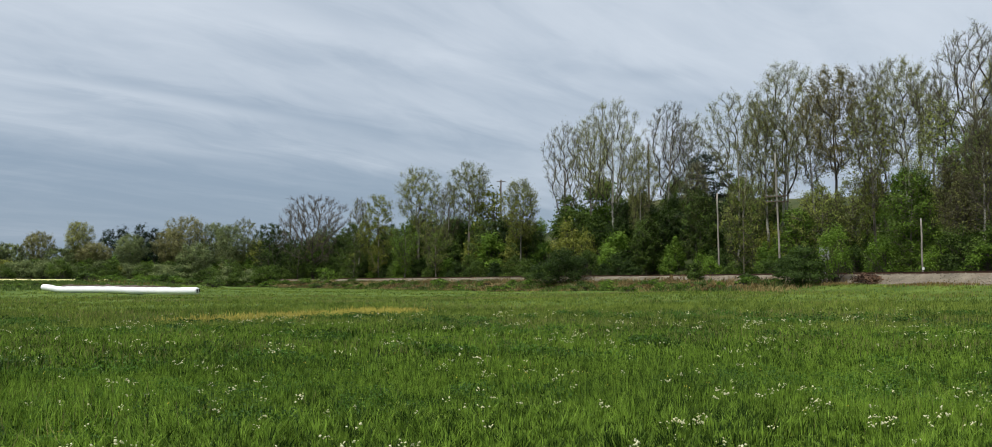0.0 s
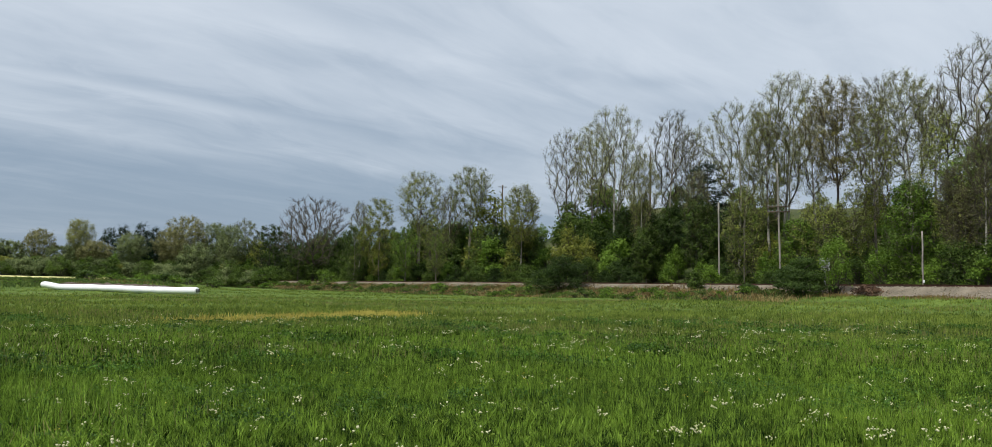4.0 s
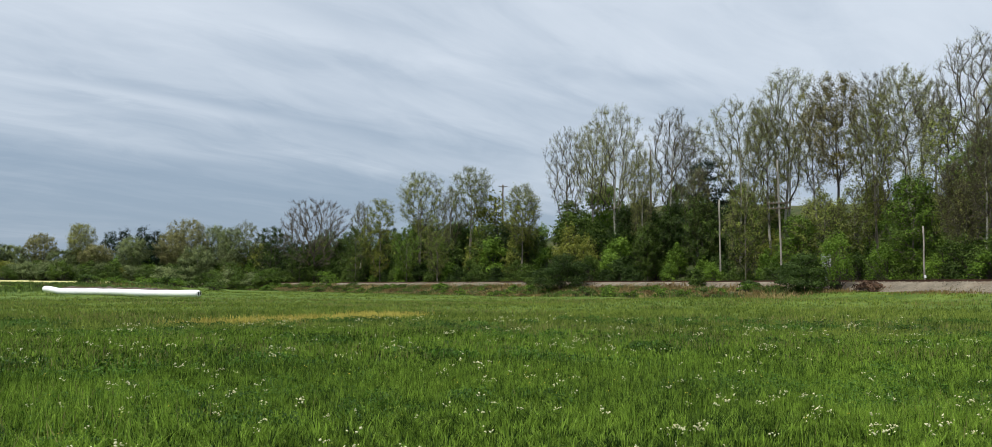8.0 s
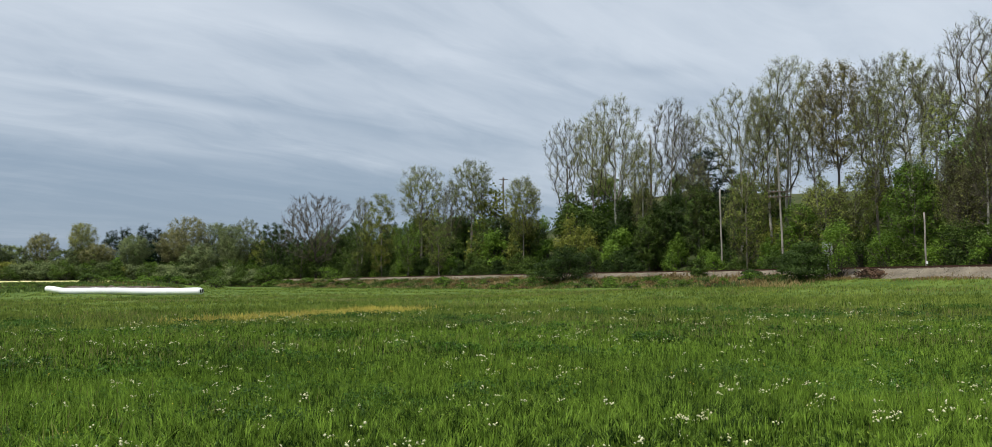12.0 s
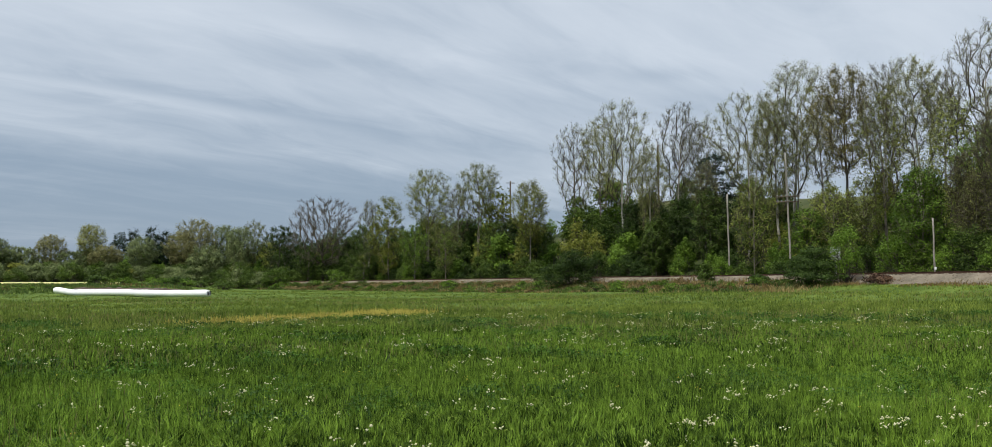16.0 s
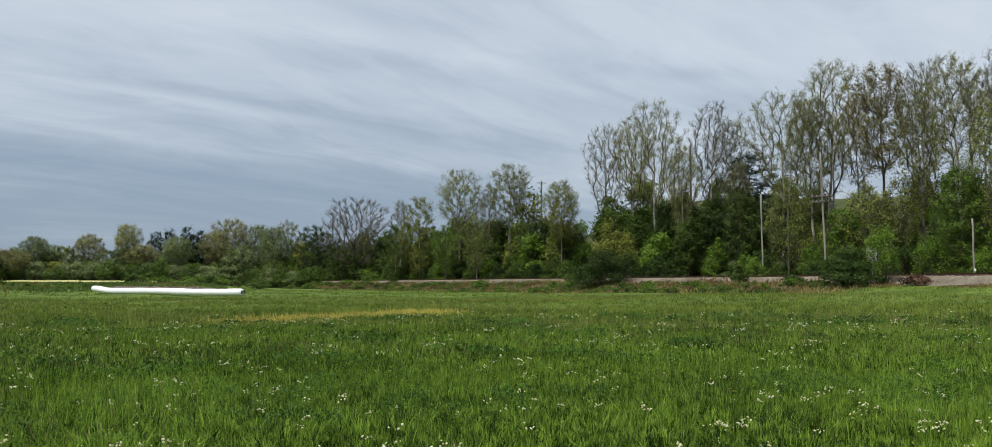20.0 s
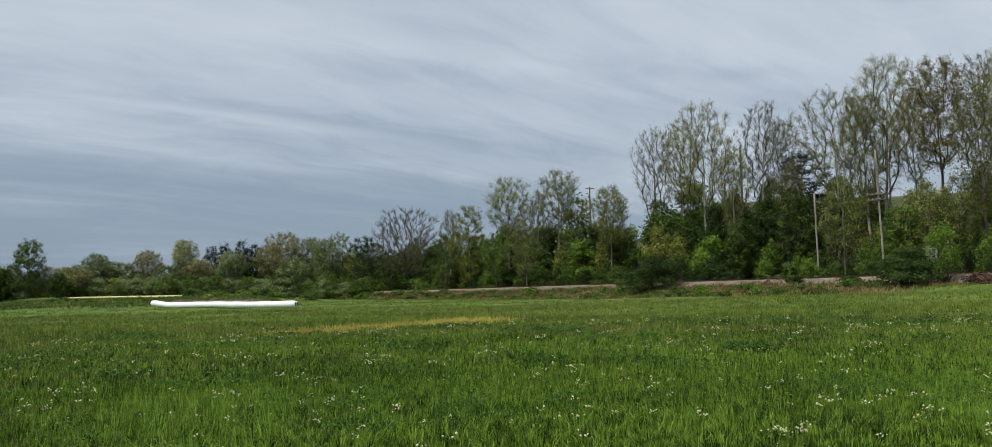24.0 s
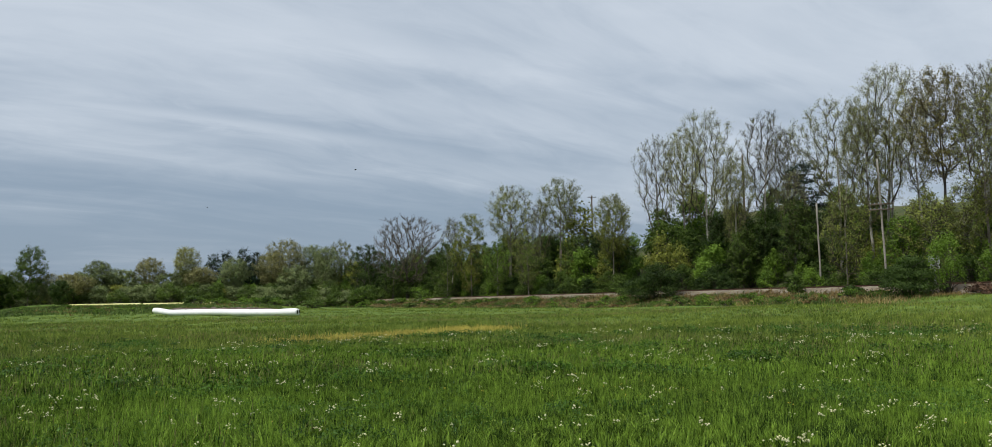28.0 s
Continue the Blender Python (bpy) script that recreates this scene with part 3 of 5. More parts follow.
def build_ground():
    xs, ys = axis_lines(-165, 85, 1.7, 2500), axis_lines(-20, 300, 1.7, 2500)
    gx, gy = np.meshgrid(xs, ys)
    z = ground(gx.ravel(), gy.ravel())
    v = np.stack([gx.ravel(), gy.ravel(), z], axis=1)
    nx, ny = len(xs), len(ys)
    i = (np.arange(ny - 1)[:, None] * nx + np.arange(nx - 1)[None, :]).ravel()
    f = np.stack([i, i + 1, i + nx + 1, i + nx], axis=1)
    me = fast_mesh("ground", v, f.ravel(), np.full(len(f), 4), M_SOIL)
    me.materials.append(M_FOREST_FLOOR)
    me.materials.append(M_TURF)
    me.materials.append(M_BANK)
    cx, cy = (gx[:-1, :-1] + 0.8).ravel(), (gy[:-1, :-1] + 0.8).ravel()
    s, i = from_rail(cx, cy)
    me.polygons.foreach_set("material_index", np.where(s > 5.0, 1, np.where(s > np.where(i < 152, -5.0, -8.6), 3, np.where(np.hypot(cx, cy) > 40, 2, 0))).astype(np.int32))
    me.polygons.foreach_set("use_smooth", np.ones(len(f), bool))
    tagged(new("ground", me), "green meadow ground rising to a wooded hillside", "ground", kind="structure")


def swept(section, step=2, lo=0, hi=None):
    """A strip along the railway: section holds pairs of sideways offset and height over the rails."""
    idx = np.arange(lo, hi or len(RAIL), step)
    p, sd = RAIL[idx], RAIL_SIDE[idx]
    sec = np.array(section)
    v = np.empty((len(idx), len(sec), 3))
    v[:, :, :2] = p[:, None, :2] + sd[:, None, :] * sec[None, :, 0, None]
    v[:, :, 2] = p[:, None, 2] + sec[None, :, 1]
    n = len(sec)
    i = (np.arange(len(idx) - 1)[:, None] * n + np.arange(n - 1)[None, :]).ravel()
    return v, np.stack([i, i + n, i + n + 1, i + 1], axis=1)


def build_railway():
    track = tagged(new("railway_track"), "single railway track with rusty rails on a pale ballast bed", "railway", kind="structure")
    rng = np.random.default_rng(5)
    v, f = swept([(-4.6, -1.35), (-3.9, -1.0), (-3.0, -0.62), (-2.2, -0.27), (-1.9, -0.20), (0, -0.19), (1.9, -0.20), (2.3, -0.3), (3.6, -0.9), (4.6, -1.4)])
    v[:, 1:-1, 2] += rng.normal(0, 0.03, v[:, 1:-1, 2].shape)
    me = mesh_of("ballast_bed", v.reshape(-1, 3), f, M_BALLAST)
    part("ballast_bed", me, track, "grey-pink crushed stone ballast shoulder")
    # loose stones on the slope that faces the meadow
    n = 4500
    k = rng.integers(40, 240, n)
    off = rng.uniform(-4.3, -1.9, n)
    base = RAIL[k, :2] + RAIL_SIDE[k] * off[:, None] + rng.normal(0, 0.5, (n, 2))
    s, i = from_rail(base[:, 0], base[:, 1])
    z = RAIL[i, 2] + np.interp(s, [-4.6, -3.9, -3.0, -2.2, -1.9], [-1.35, -1.0, -0.62, -0.27, -0.2])
    part("loose_ballast", rocks("loose_ballast", np.column_stack([base, z]), 0.07, M_STONE, rng), track)["kind"] = "stuff"
    for g in (-0.7175, 0.7175):
        sec = [(g - 0.07, -0.17), (g - 0.07, -0.15), (g - 0.012, -0.13), (g - 0.012, -0.045), (g - 0.036, -0.03), (g - 0.036, 0.0), (g + 0.036, 0.0), (g + 0.036, -0.03), (g + 0.012, -0.045), (g + 0.012, -0.13), (g + 0.07, -0.15), (g + 0.07, -0.17)]
        v, f = swept(sec, 2)
        part("rail", mesh_of("rail", v.reshape(-1, 3), f, M_RAIL), track, "rust-brown steel rail")
    # ties
    bm = bmesh.new()
    box(bm, (2.6, 0.22, 0.17), (0, 0, 0), 0.012)
    data = bpy.data.meshes.new("tie")
    bm.to_mesh(data)
    bm.free()
    data.materials.append(M_TIE)
    d = 0.0
    for j in range(70, 240, 1):
        p, sd = RAIL[j], RAIL_SIDE[j]
        ob = part("tie", data, track)
        ob.matrix_basis = pose(p[0], p[1], p[2] - 0.245, 0, 0, math.degrees(math.atan2(sd[1], sd[0])) + rng.normal(0, 0.7))


def rocks(name, pts, size, mat, rng):
    """Small uneven stones: squashed octahedra."""
    n = len(pts)
    d = np.array([(1, 0, 0), (-1, 0, 0), (0, 1, 0), (0, -1, 0), (0, 0, 1), (0, 0, -1)], float)
    tri = np.array([(0, 2, 4), (2, 1, 4), (1, 3, 4), (3, 0, 4), (2, 0, 5), (1, 2, 5), (3, 1, 5), (0, 3, 5)])
    s = size * rng.uniform(0.5, 1.5, (n, 1, 1)) * rng.uniform(0.6, 1.2, (n, 6, 3))
    v = pts[:, None, :] + d[None] * s
    loops = (np.arange(n)[:, None, None] * 6 + tri[None]).ravel()
    return fast_mesh(name, v.reshape(-1, 3), loops, np.full(n * 8, 3), mat)


build_ground()
build_railway()


# ---------------------------------------------------------------- grass
def patches(x, y, k, seed):
    """A soft field of patches between -1 and 1."""
    a = seed * 1.7
    v = np.sin(x * k + a + 1.1 * np.sin(y * k * 0.7 + a)) * np.sin(y * k * 1.3 - a * 0.6 + 0.9 * np.sin(x * k * 0.8))
    w = np.sin(x * k * 2.3 - y * k * 1.1 + a * 2.2) * np.sin(y * k * 2.9 + a)
    return 0.65 * v + 0.35 * w


def blades(name, pts, height, width, mat, rng, tris=3, bend=0.36, sway=None):
    """Bent grass blades at pts, as one mesh; sway gives the way each one leans."""
    n = len(pts)
    a = rng.uniform(0, 2 * math.pi, n)
    face = np.stack([np.cos(a), np.sin(a), np.zeros(n)], axis=1)
    b = rng.uniform(0, 2 * math.pi, n) if sway is None else sway + rng.normal(0, 0.55, n)
    lean = np.stack([np.cos(b), np.sin(b), np.zeros(n)], axis=1) * (height * np.abs(rng.normal(0, bend, n)))[:, None]
    up = np.array([0.0, 0.0, 1.0])
    w = (width * rng.uniform(0.7, 1.3, n))[:, None] * 0.5
    h = height[:, None]
    p0, p1 = pts - face * w - up * 0.03, pts + face * w - up * 0.03
    m = pts + lean * 0.3 + up * h * 0.55
    if tris == 3:
        tip = pts + lean + up * h * (0.98 - 0.12 * rng.random((n, 1)))
        v = np.stack([p0, p1, m + face * w * 0.8, m - face * w * 0.8, tip], axis=1).reshape(-1, 3)
        o = np.arange(n)[:, None] * 5
        loops = (o + np.array([0, 1, 2, 3, 3, 2, 4])).ravel()
        sizes = np.tile([4, 3], n)
    else:
        tip = pts + lean + up * h
        v = np.stack([p0, p1, tip], axis=1).reshape(-1, 3)
        loops = np.arange(n * 3)
        sizes = np.full(n, 3)
    return fast_mesh(name, v, loops, sizes, mat)


def sector(n, r0, r1, rng, a0=-40.0, a1=34.0):
    """Random places in a fan of the meadow: distances r0 to r1, bearings in degrees."""
    r = np.sqrt(rng.uniform(r0 * r0, r1 * r1, n))
    a = np.radians(rng.uniform(a0, a1, n))
    return r * np.sin(a), r * np.cos(a)


def in_gold(x, y):
    """The band of yellow grass in the meadow."""
    along = (x + 8.6) * 0.55 + (y - 40.2) * 0.83
    across = (x + 8.6) * 0.83 - (y - 40.2) * 0.55
    return (along / 7.4) ** 2 + (across / 1.9) ** 2 + 0.5 * patches(x, y, 0.9, 3) - 0.03 * along


def grow_grass():
    rng = np.random.default_rng(11)
    gold_pts, gold_h = [], []
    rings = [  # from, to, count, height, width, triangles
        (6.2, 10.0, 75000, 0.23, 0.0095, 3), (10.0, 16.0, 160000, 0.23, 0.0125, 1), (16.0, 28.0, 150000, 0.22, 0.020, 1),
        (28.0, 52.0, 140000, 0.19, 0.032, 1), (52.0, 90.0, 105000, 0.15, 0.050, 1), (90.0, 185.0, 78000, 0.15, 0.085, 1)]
    for r0, r1, n, h, w, tris in rings:
        # blades stand in tufts
        per = 14 if r1 < 30 else 8
        x, y = sector(n // per, r0, r1, rng)
        spread = 0.022 + 0.0020 * r0
        x = np.repeat(x, per) + rng.normal(0, spread, len(x) * per)
        y = np.repeat(y, per) + rng.normal(0, spread, len(y) * per)
        tall = np.repeat(rng.uniform(0.45, 1.45, n // per), per)
        sway = np.repeat(rng.uniform(0, 2 * math.pi, n // per), per)
        if r1 > 48:
            s, i = from_rail(x, y)
            keep = (s < np.where(i < 152, -5.3, -8.6)) & (np.hypot(x, y) < 190)
            x, y, tall, sway = x[keep], y[keep], tall[keep], sway[keep]
            z = ground(x, y)
        else:
            z = meadow(x, y)
        m = patches(x, y, 0.55, 1)
        hh = h * (1 + 0.22 * m + 0.14 * patches(x, y, 2.1, 2)) * tall * rng.uniform(0.65, 1.2, len(x))
        dark = patches(x, y, 0.8, 7) > 0.45          # clover patches, where the grass is short
        hh = np.where(dark, hh * 0.72, hh)
        g = in_gold(x, y)
        gold = (g < 1.7) & (rng.random(len(x)) < np.clip(1.6 - 1.05 * g, 0.05, 0.92))
        pts = np.column_stack([x, y, z])
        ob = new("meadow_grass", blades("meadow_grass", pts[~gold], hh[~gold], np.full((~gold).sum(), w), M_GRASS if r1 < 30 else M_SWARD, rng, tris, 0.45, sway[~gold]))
        tagged(ob, "long spring meadow grass, fresh green and uneven", "grass", kind="stuff")
        if gold.any():
            gold_pts.append(pts[gold])
            gold_h.append(hh[gold] * 1.15)
    # thinner grass round the standing place and behind it
    for r0, r1, n, a0, a1, w in ((0.4, 6.3, 42000, -180.0, 180.0, 0.018), (6.2, 14.0, 26000, 34.0, 320.0, 0.024)):
        x, y = sector(n, r0, r1, rng, a0, a1)
        hh = 0.22 * (1 + 0.25 * patches(x, y, 0.55, 1)) * rng.uniform(0.4, 1.1, n)
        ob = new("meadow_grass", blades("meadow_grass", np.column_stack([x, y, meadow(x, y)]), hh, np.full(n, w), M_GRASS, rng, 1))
        tagged(ob, "long spring meadow grass, fresh green and uneven", "grass", kind="stuff")
    pts, hs = np.concatenate(gold_pts), np.concatenate(gold_h)
    tagged(new("yellow_grass_patch", blades("yellow_grass_patch", pts, hs, np.full(len(pts), 0.05), M_GOLD, rng, 1)), "band of yellow flowering weeds in the meadow", "grass", kind="stuff")
    # broad-leaved herbs mixed through the grass
    for r0, r1, n, size, simple in ((6.4, 15.0, 40000, 0.017, False), (15.0, 32.0, 40000, 0.034, True)):
        x, y = sector(n, r0, r1, rng)
        keep = patches(x, y, 1.4, 9) + rng.normal(0, 0.35, n) > -0.05
        x, y = x[keep], y[keep]
        pts = np.column_stack([x, y, meadow(x, y) + rng.uniform(0.05, 0.20, len(x)) * (1 + 0.4 * patches(x, y, 2.4, 3))])
        tagged(new("meadow_herbs", leaf_mesh("meadow_herbs", pts, size, M_HERB, rng, 0.8, 2.4, simple)), "small broad-leaved herbs among the grass", "herbs", kind="stuff")
    # lush clover clumps, darker and fuller than the grass round them
    for r0, r1, n, size, spread in ((6.4, 16.0, 230, 0.028, 0.13), (16.0, 40.0, 330, 0.05, 0.22)):
        cx, cy = sector(n * 4, r0, r1, rng)
        keep = patches(cx, cy, 0.45, 7) > 0.10
        cx, cy = cx[keep][:n], cy[keep][:n]
        per = 150
        k = len(cx)
        wide = np.repeat(rng.uniform(0.6, 1.7, k), per)
        a, r = rng.uniform(0, 6.28, k * per), np.sqrt(rng.random(k * per)) * wide * spread * 1.5
        x, y = np.repeat(cx, per) + np.cos(a) * r * 1.6, np.repeat(cy, per) + np.sin(a) * r
        high = 0.27 * np.repeat(rng.uniform(0.75, 1.15, k), per) * np.sqrt(np.maximum(1 - (r / (wide * spread * 1.6)) ** 2, 0.05))
        pts = np.column_stack([x, y, meadow(x, y) + high * rng.uniform(0.45, 1.0, k * per)])
        tagged(new("clover_patch", leaf_mesh("clover_patch", pts, size, M_CLOVER, rng, 0.4, 1.4)), "dark green clover clumps standing in the grass", "clover", kind="stuff")
    # ripening seed heads, which tint parts of the meadow brown
    for r0, r1, n, size in ((9.0, 30.0, 20000, 0.010), (30.0, 95.0, 42000, 0.026)):
        x, y = sector(n, r0, r1, rng)
        keep = patches(x, y, 0.22, 12) + 0.5 * patches(x, y, 0.9, 5) + rng.normal(0, 0.2, n) > 0.28
        x, y = x[keep], y[keep]
        z = meadow(x, y)
        pts = np.column_stack([x, y, z + 0.16])
        tagged(new("seed_heads", blades("seed_heads", pts, rng.uniform(0.08, 0.18, len(x)), np.full(len(x), size), M_SEED, rng, 1, 0.5)), "thin brownish seed heads over the grass", "grass", kind="stuff")


def grow_flowers():
    rng = np.random.default_rng(23)

    def heads(name, x, y, size, mat, high, label, florets):
        n = len(x)
        z = meadow(x, y) + high * rng.uniform(0.75, 1.2, n)
        stalk = np.column_stack([x, y, z])
        c = np.repeat(stalk, florets, axis=0) + rng.normal(0, 1, (n * florets, 3)) * np.array([1, 1, 0.6]) * size * 1.5
        n *= florets
        k = 5
        a = np.arange(k) * 2 * math.pi / k
        s = size * rng.uniform(0.35, 0.95, n)
        tilt = rng.normal(0, 0.45, (n, 2))
        rim = np.stack([np.cos(a), np.sin(a), np.zeros(k)], axis=1)[None] * s[:, None, None]
        rim[:, :, 2] += rim[:, :, 0] * tilt[:, None, 0] + rim[:, :, 1] * tilt[:, None, 1]
        v = np.concatenate([c[:, None] + rim, c[:, None] + np.array([0, 0, 0.75]) * s[:, None, None], c[:, None] - np.array([0, 0, 0.45]) * s[:, None, None]], axis=1)
        tri = np.array([(i, (i + 1) % k, k) for i in range(k)] + [((i + 1) % k, i, k + 1) for i in range(k)])
        loops = (np.arange(n)[:, None, None] * (k + 2) + tri[None]).ravel()
        tagged(new(name, fast_mesh(name, v.reshape(-1, 3), loops, np.full(n * 2 * k, 3), mat)), label, "flowers", kind="stuff")
        stems = stalk.copy()
        stems[:, 2] = meadow(x, y)
        tagged(new("flower_stems", blades("flower_stems", stems, stalk[:, 2] - stems[:, 2], np.full(len(x), 0.006), M_GRASS, rng, 1, 0.0)), "thin green flower stems", "flowers", kind="stuff")

    # white heads in loose clusters
    def spread(n, r0, r1):
        r, a = rng.uniform(r0, r1, n), np.radians(rng.uniform(-46, 38, n))
        return r * np.sin(a), r * np.cos(a)

    cx, cy = spread(150, 5.5, 36.0)
    xs, ys = [], []
    for a, b in zip(cx, cy):
        n = rng.integers(2, 9)
        sp = rng.uniform(0.08, 0.55)
        xs.append(a + rng.normal(0, sp, n))
        ys.append(b + rng.normal(0, sp, n))
    sx, sy = spread(260, 5.0, 42.0)
    heads("white_flowers", np.concatenate([*xs, sx]), np.concatenate([*ys, sy]), 0.0190, M_PETAL, 0.24, "small white flower heads standing above the grass", 5)
    bx, by = spread(900, 7.0, 46.0)
    keep = patches(bx, by, 0.35, 5) > 0.15
    heads("yellow_flowers", bx[keep], by[keep], 0.012, M_BUTTER, 0.25, "scattered small yellow buttercups in the grass", 2)


grow_grass()
grow_flowers()


# ---------------------------------------------------------------- silage tube, earth, far field
def build_tube():
    """Round bales wrapped in line in white film: a long, slightly lumpy tube."""
    a, b = np.array([-33.4, 98.0]), np.array([-58.3, 112.0])
    n, sides = 120, 20
    ob = thing("silage_tube", a[0], a[1], gz(*a), "long white plastic silage tube lying on the grass", "silage tube")
    rng = np.random.default_rng(9)
    v = []
    length = float(np.linalg.norm(b - a))
    d = (b - a) / length
    side = np.array([-d[1], d[0]])
    for i in range(n + 1):
        t = i / n
        p = a + (b - a) * t + side * (0.35 * math.sin(t * 5.2) + 0.12 * math.sin(t * 23))
        bale = (t * length / 1.35) % 1.0
        r = 0.41 * (1 - 0.035 * (abs(bale - 0.5) * 2) ** 6) * (1 + 0.03 * math.sin(t * 41.0) + 0.02 * math.sin(t * 17 + 2))
        end = min(t, 1 - t) * length
        if end < 0.18:
            r *= 0.90 + 0.10 * math.sqrt(end / 0.18)
        z0 = gz(p[0], p[1]) + 0.16 - 0.22 * math.sin(min(t, 0.86) * 1.75) ** 2 + 0.26 * float(smooth((t - 0.84) / 0.16))
        for k in range(sides):
            q = 2 * math.pi * k / sides
            rr = r * (1 + rng.normal(0, 0.008))
            h = max(math.sin(q), -0.93)
            v.append((p[0] - a[0] + side[0] * math.cos(q) * rr * 1.05, p[1] - a[1] + side[1] * math.cos(q) * rr * 1.05, z0 - gz(*a) + 0.93 * 0.42 + h * rr))
    f = []
    for i in range(n):
        for k in range(sides):
            j = (k + 1) % sides
            f.append((i * sides + k, i * sides + j, (i + 1) * sides + j, (i + 1) * sides + k))
    part("film_wrap", mesh_of("film_wrap", v, f, M_PLASTIC, True), ob, "glossy white stretch film in bale-wide bulges")
    for at, sgn, nm in ((0, -1, "near_end"), (n, 1, "far_end")):
        ring = [v[at * sides + k] for k in range(sides)]
        c = np.mean(np.array(ring), axis=0) + np.array([d[0], d[1], 0]) * 0.10 * sgn
        vs = ring + [tuple(np.array(r) * 0.55 + c * 0.45 + np.array([d[0], d[1], 0]) * 0.06 * sgn) for r in ring] + [tuple(c)]
        fs = [(k, (k + 1) % sides, sides + (k + 1) % sides, sides + k) for k in range(sides)] + [(sides + k, sides + (k + 1) % sides, 2 * sides) for k in range(sides)]
        part("end_cap", mesh_of("end_cap", vs, fs, M_PLASTIC, True), ob, "crumpled white film closing the tube's end")
    c = np.mean(np.array([v[k] for k in range(sides)]), axis=0)
    for o, h, w in ((-0.13, 0.05, 0.15), (0.17, 0.0, 0.15)):
        bm = bmesh.new()
        box(bm, (w, 0.10, 0.40), (0, 0, 0), 0.02)
        p = part("patch", (bm, M_BLACK), ob, "black gap in the wrapping")
        p.matrix_basis = Matrix.Translation((c[0] - d[0] * 0.13 + side[0] * o, c[1] - d[1] * 0.13 + side[1] * o, c[2] + h)) @ pose(0, 0, 0, 0, 0, math.degrees(math.atan2(side[1], side[0])))
    return ob


build_tube()


def draped(name, xs, ys, lift, mat, label, category, kind, bump=0.0, seed=1):
    """A patch of ground laid over the land, raised in the middle."""
    rng = np.random.default_rng(seed)
    nx, ny = len(xs[0]), len(xs)
    x, y = np.array(xs).ravel(), np.array(ys).ravel()
    u = np.tile(np.linspace(0, 1, nx), ny)
    w = np.repeat(np.linspace(0, 1, ny), nx)
    edge = smooth(np.minimum(u, 1 - u) * 6) * smooth(np.minimum(w, 1 - w) * 3)
    z = ground(x, y) - 0.06 + edge * (lift + bump * np.abs(rng.normal(0, 1, len(x))))
    i = (np.arange(ny - 1)[:, None] * nx + np.arange(nx - 1)[None, :]).ravel()
    me = mesh_of(name, np.column_stack([x, y, z]), np.stack([i, i + 1, i + nx + 1, i + nx], axis=1), mat, True)
    return tagged(new(name, me), label, category, kind=kind)


# the pale strip of field beyond the rise
_l = np.linspace(-0.640, -0.43, 44)
_y = np.linspace(176, 250, 26)
draped("far_field", [[a * b for a in _l] for b in _y], [[b for a in _l] for b in _y], 0.22, M_FIELD, "pale yellow-green strip of crop field beyond the rise", "field", "structure")
# a long low heap of bare earth behind the tube
_t = np.linspace(0, 1, 60)
_w = np.linspace(-1.6, 1.6, 9)
draped("earth_bank", [[-36.5 - 24 * a + 0.48 * b for a in _t] for b in _w], [[104.9 + 13.1 * a + 0.88 * b for a in _t] for b in _w], 0.85, M_HEAP, "long low heap of bare brown earth behind the tube", "earth heap", "", 0.08)

# ---------------------------------------------------------------- trees, one by one
plant("budding", 37.8, 114.5, 25.7, 10.3, 101, "trees on the hillside", stems=2)
plant("budding", 34.7, 111.0, 22.3, 7.6, 102, "trees on the hillside")
plant("bronze", 41.2, 104.4, 23.0, 8.3, 103, "trees on the hillside", clear=0.46, leaves=4.8)
plant("bare", 48.0, 109.6, 19.9, 6.9, 104, "trees on the hillside")
plant("budding", 47.5, 99.6, 20.5, 8.5, 105, "trees on the hillside", stems=2)
plant("bare", 48.1, 87.2, 22.5, 9.1, 106, "trees on the hillside", stems=2, foliage=L_PALE)
plant("fresh", 44.5, 85.9, 16.6, 6.5, 107, "trees on the hillside", foliage=L_LIME, leaves=2.4)
plant("olive", 41.7, 95.8, 19.0, 6.2, 108, "trees on the hillside", leaves=1.8)
plant("budding", 33.9, 121.9, 23.3, 13.0, 109, "trees on the hillside", stems=2)
plant("spruce", 29.3, 121.5, 17.1, 8.4, 110, "trees on the hillside")
plant("bare", 26.9, 136.6, 24.4, 8.2, 111, "trees on the hillside")
plant("budding", 20.0, 149.8, 27.2, 13.5, 112, "trees on the hillside", stems=3)
plant("budding", 17.3, 158.4, 23.8, 9.4, 113, "trees on the hillside", bark=M_BARK_GREY)
plant("bare", 12.9, 160.7, 25.5, 8.8, 114, "trees on the hillside", bark=M_BARK_GREY)
plant("fresh", 39.3, 82.8, 11.2, 5.3, 115, "trees on the hillside")
plant("lime", 35.5, 94.9, 10.6, 7.2, 116, "trees on the hillside")
plant("lime", 30.4, 107.1, 12.9, 6.8, 117, "trees on the hillside")
plant("olive", 4.3, 156.6, 18.6, 7.5, 118, "trees on the hillside", clear=0.45, leaves=4.5)
plant("olive", -6.0, 179.9, 24.1, 10.6, 119, "trees on the hillside", stems=2, clear=0.52, clumps=125, leaves=5.0)
plant("olive", -16.9, 190.7, 25.1, 12.2, 120, "trees on the hillside", stems=2, clear=0.5, clumps=130, leaves=5.0)
plant("green", -26.8, 200.6, 20.6, 9.5, 121, "trees on the hillside", leaves=6.0, foliage=L_OLIVE)
plant("bare", -33.5, 212.7, 20.8, 5.3, 122, "trees on the hillside")
plant("dome", -47.3, 225.8, 23.2, 22.3, 123, "trees on the hillside")
plant("bare", -10.5, 185.9, 20.3, 6.2, 124, "trees on the hillside")
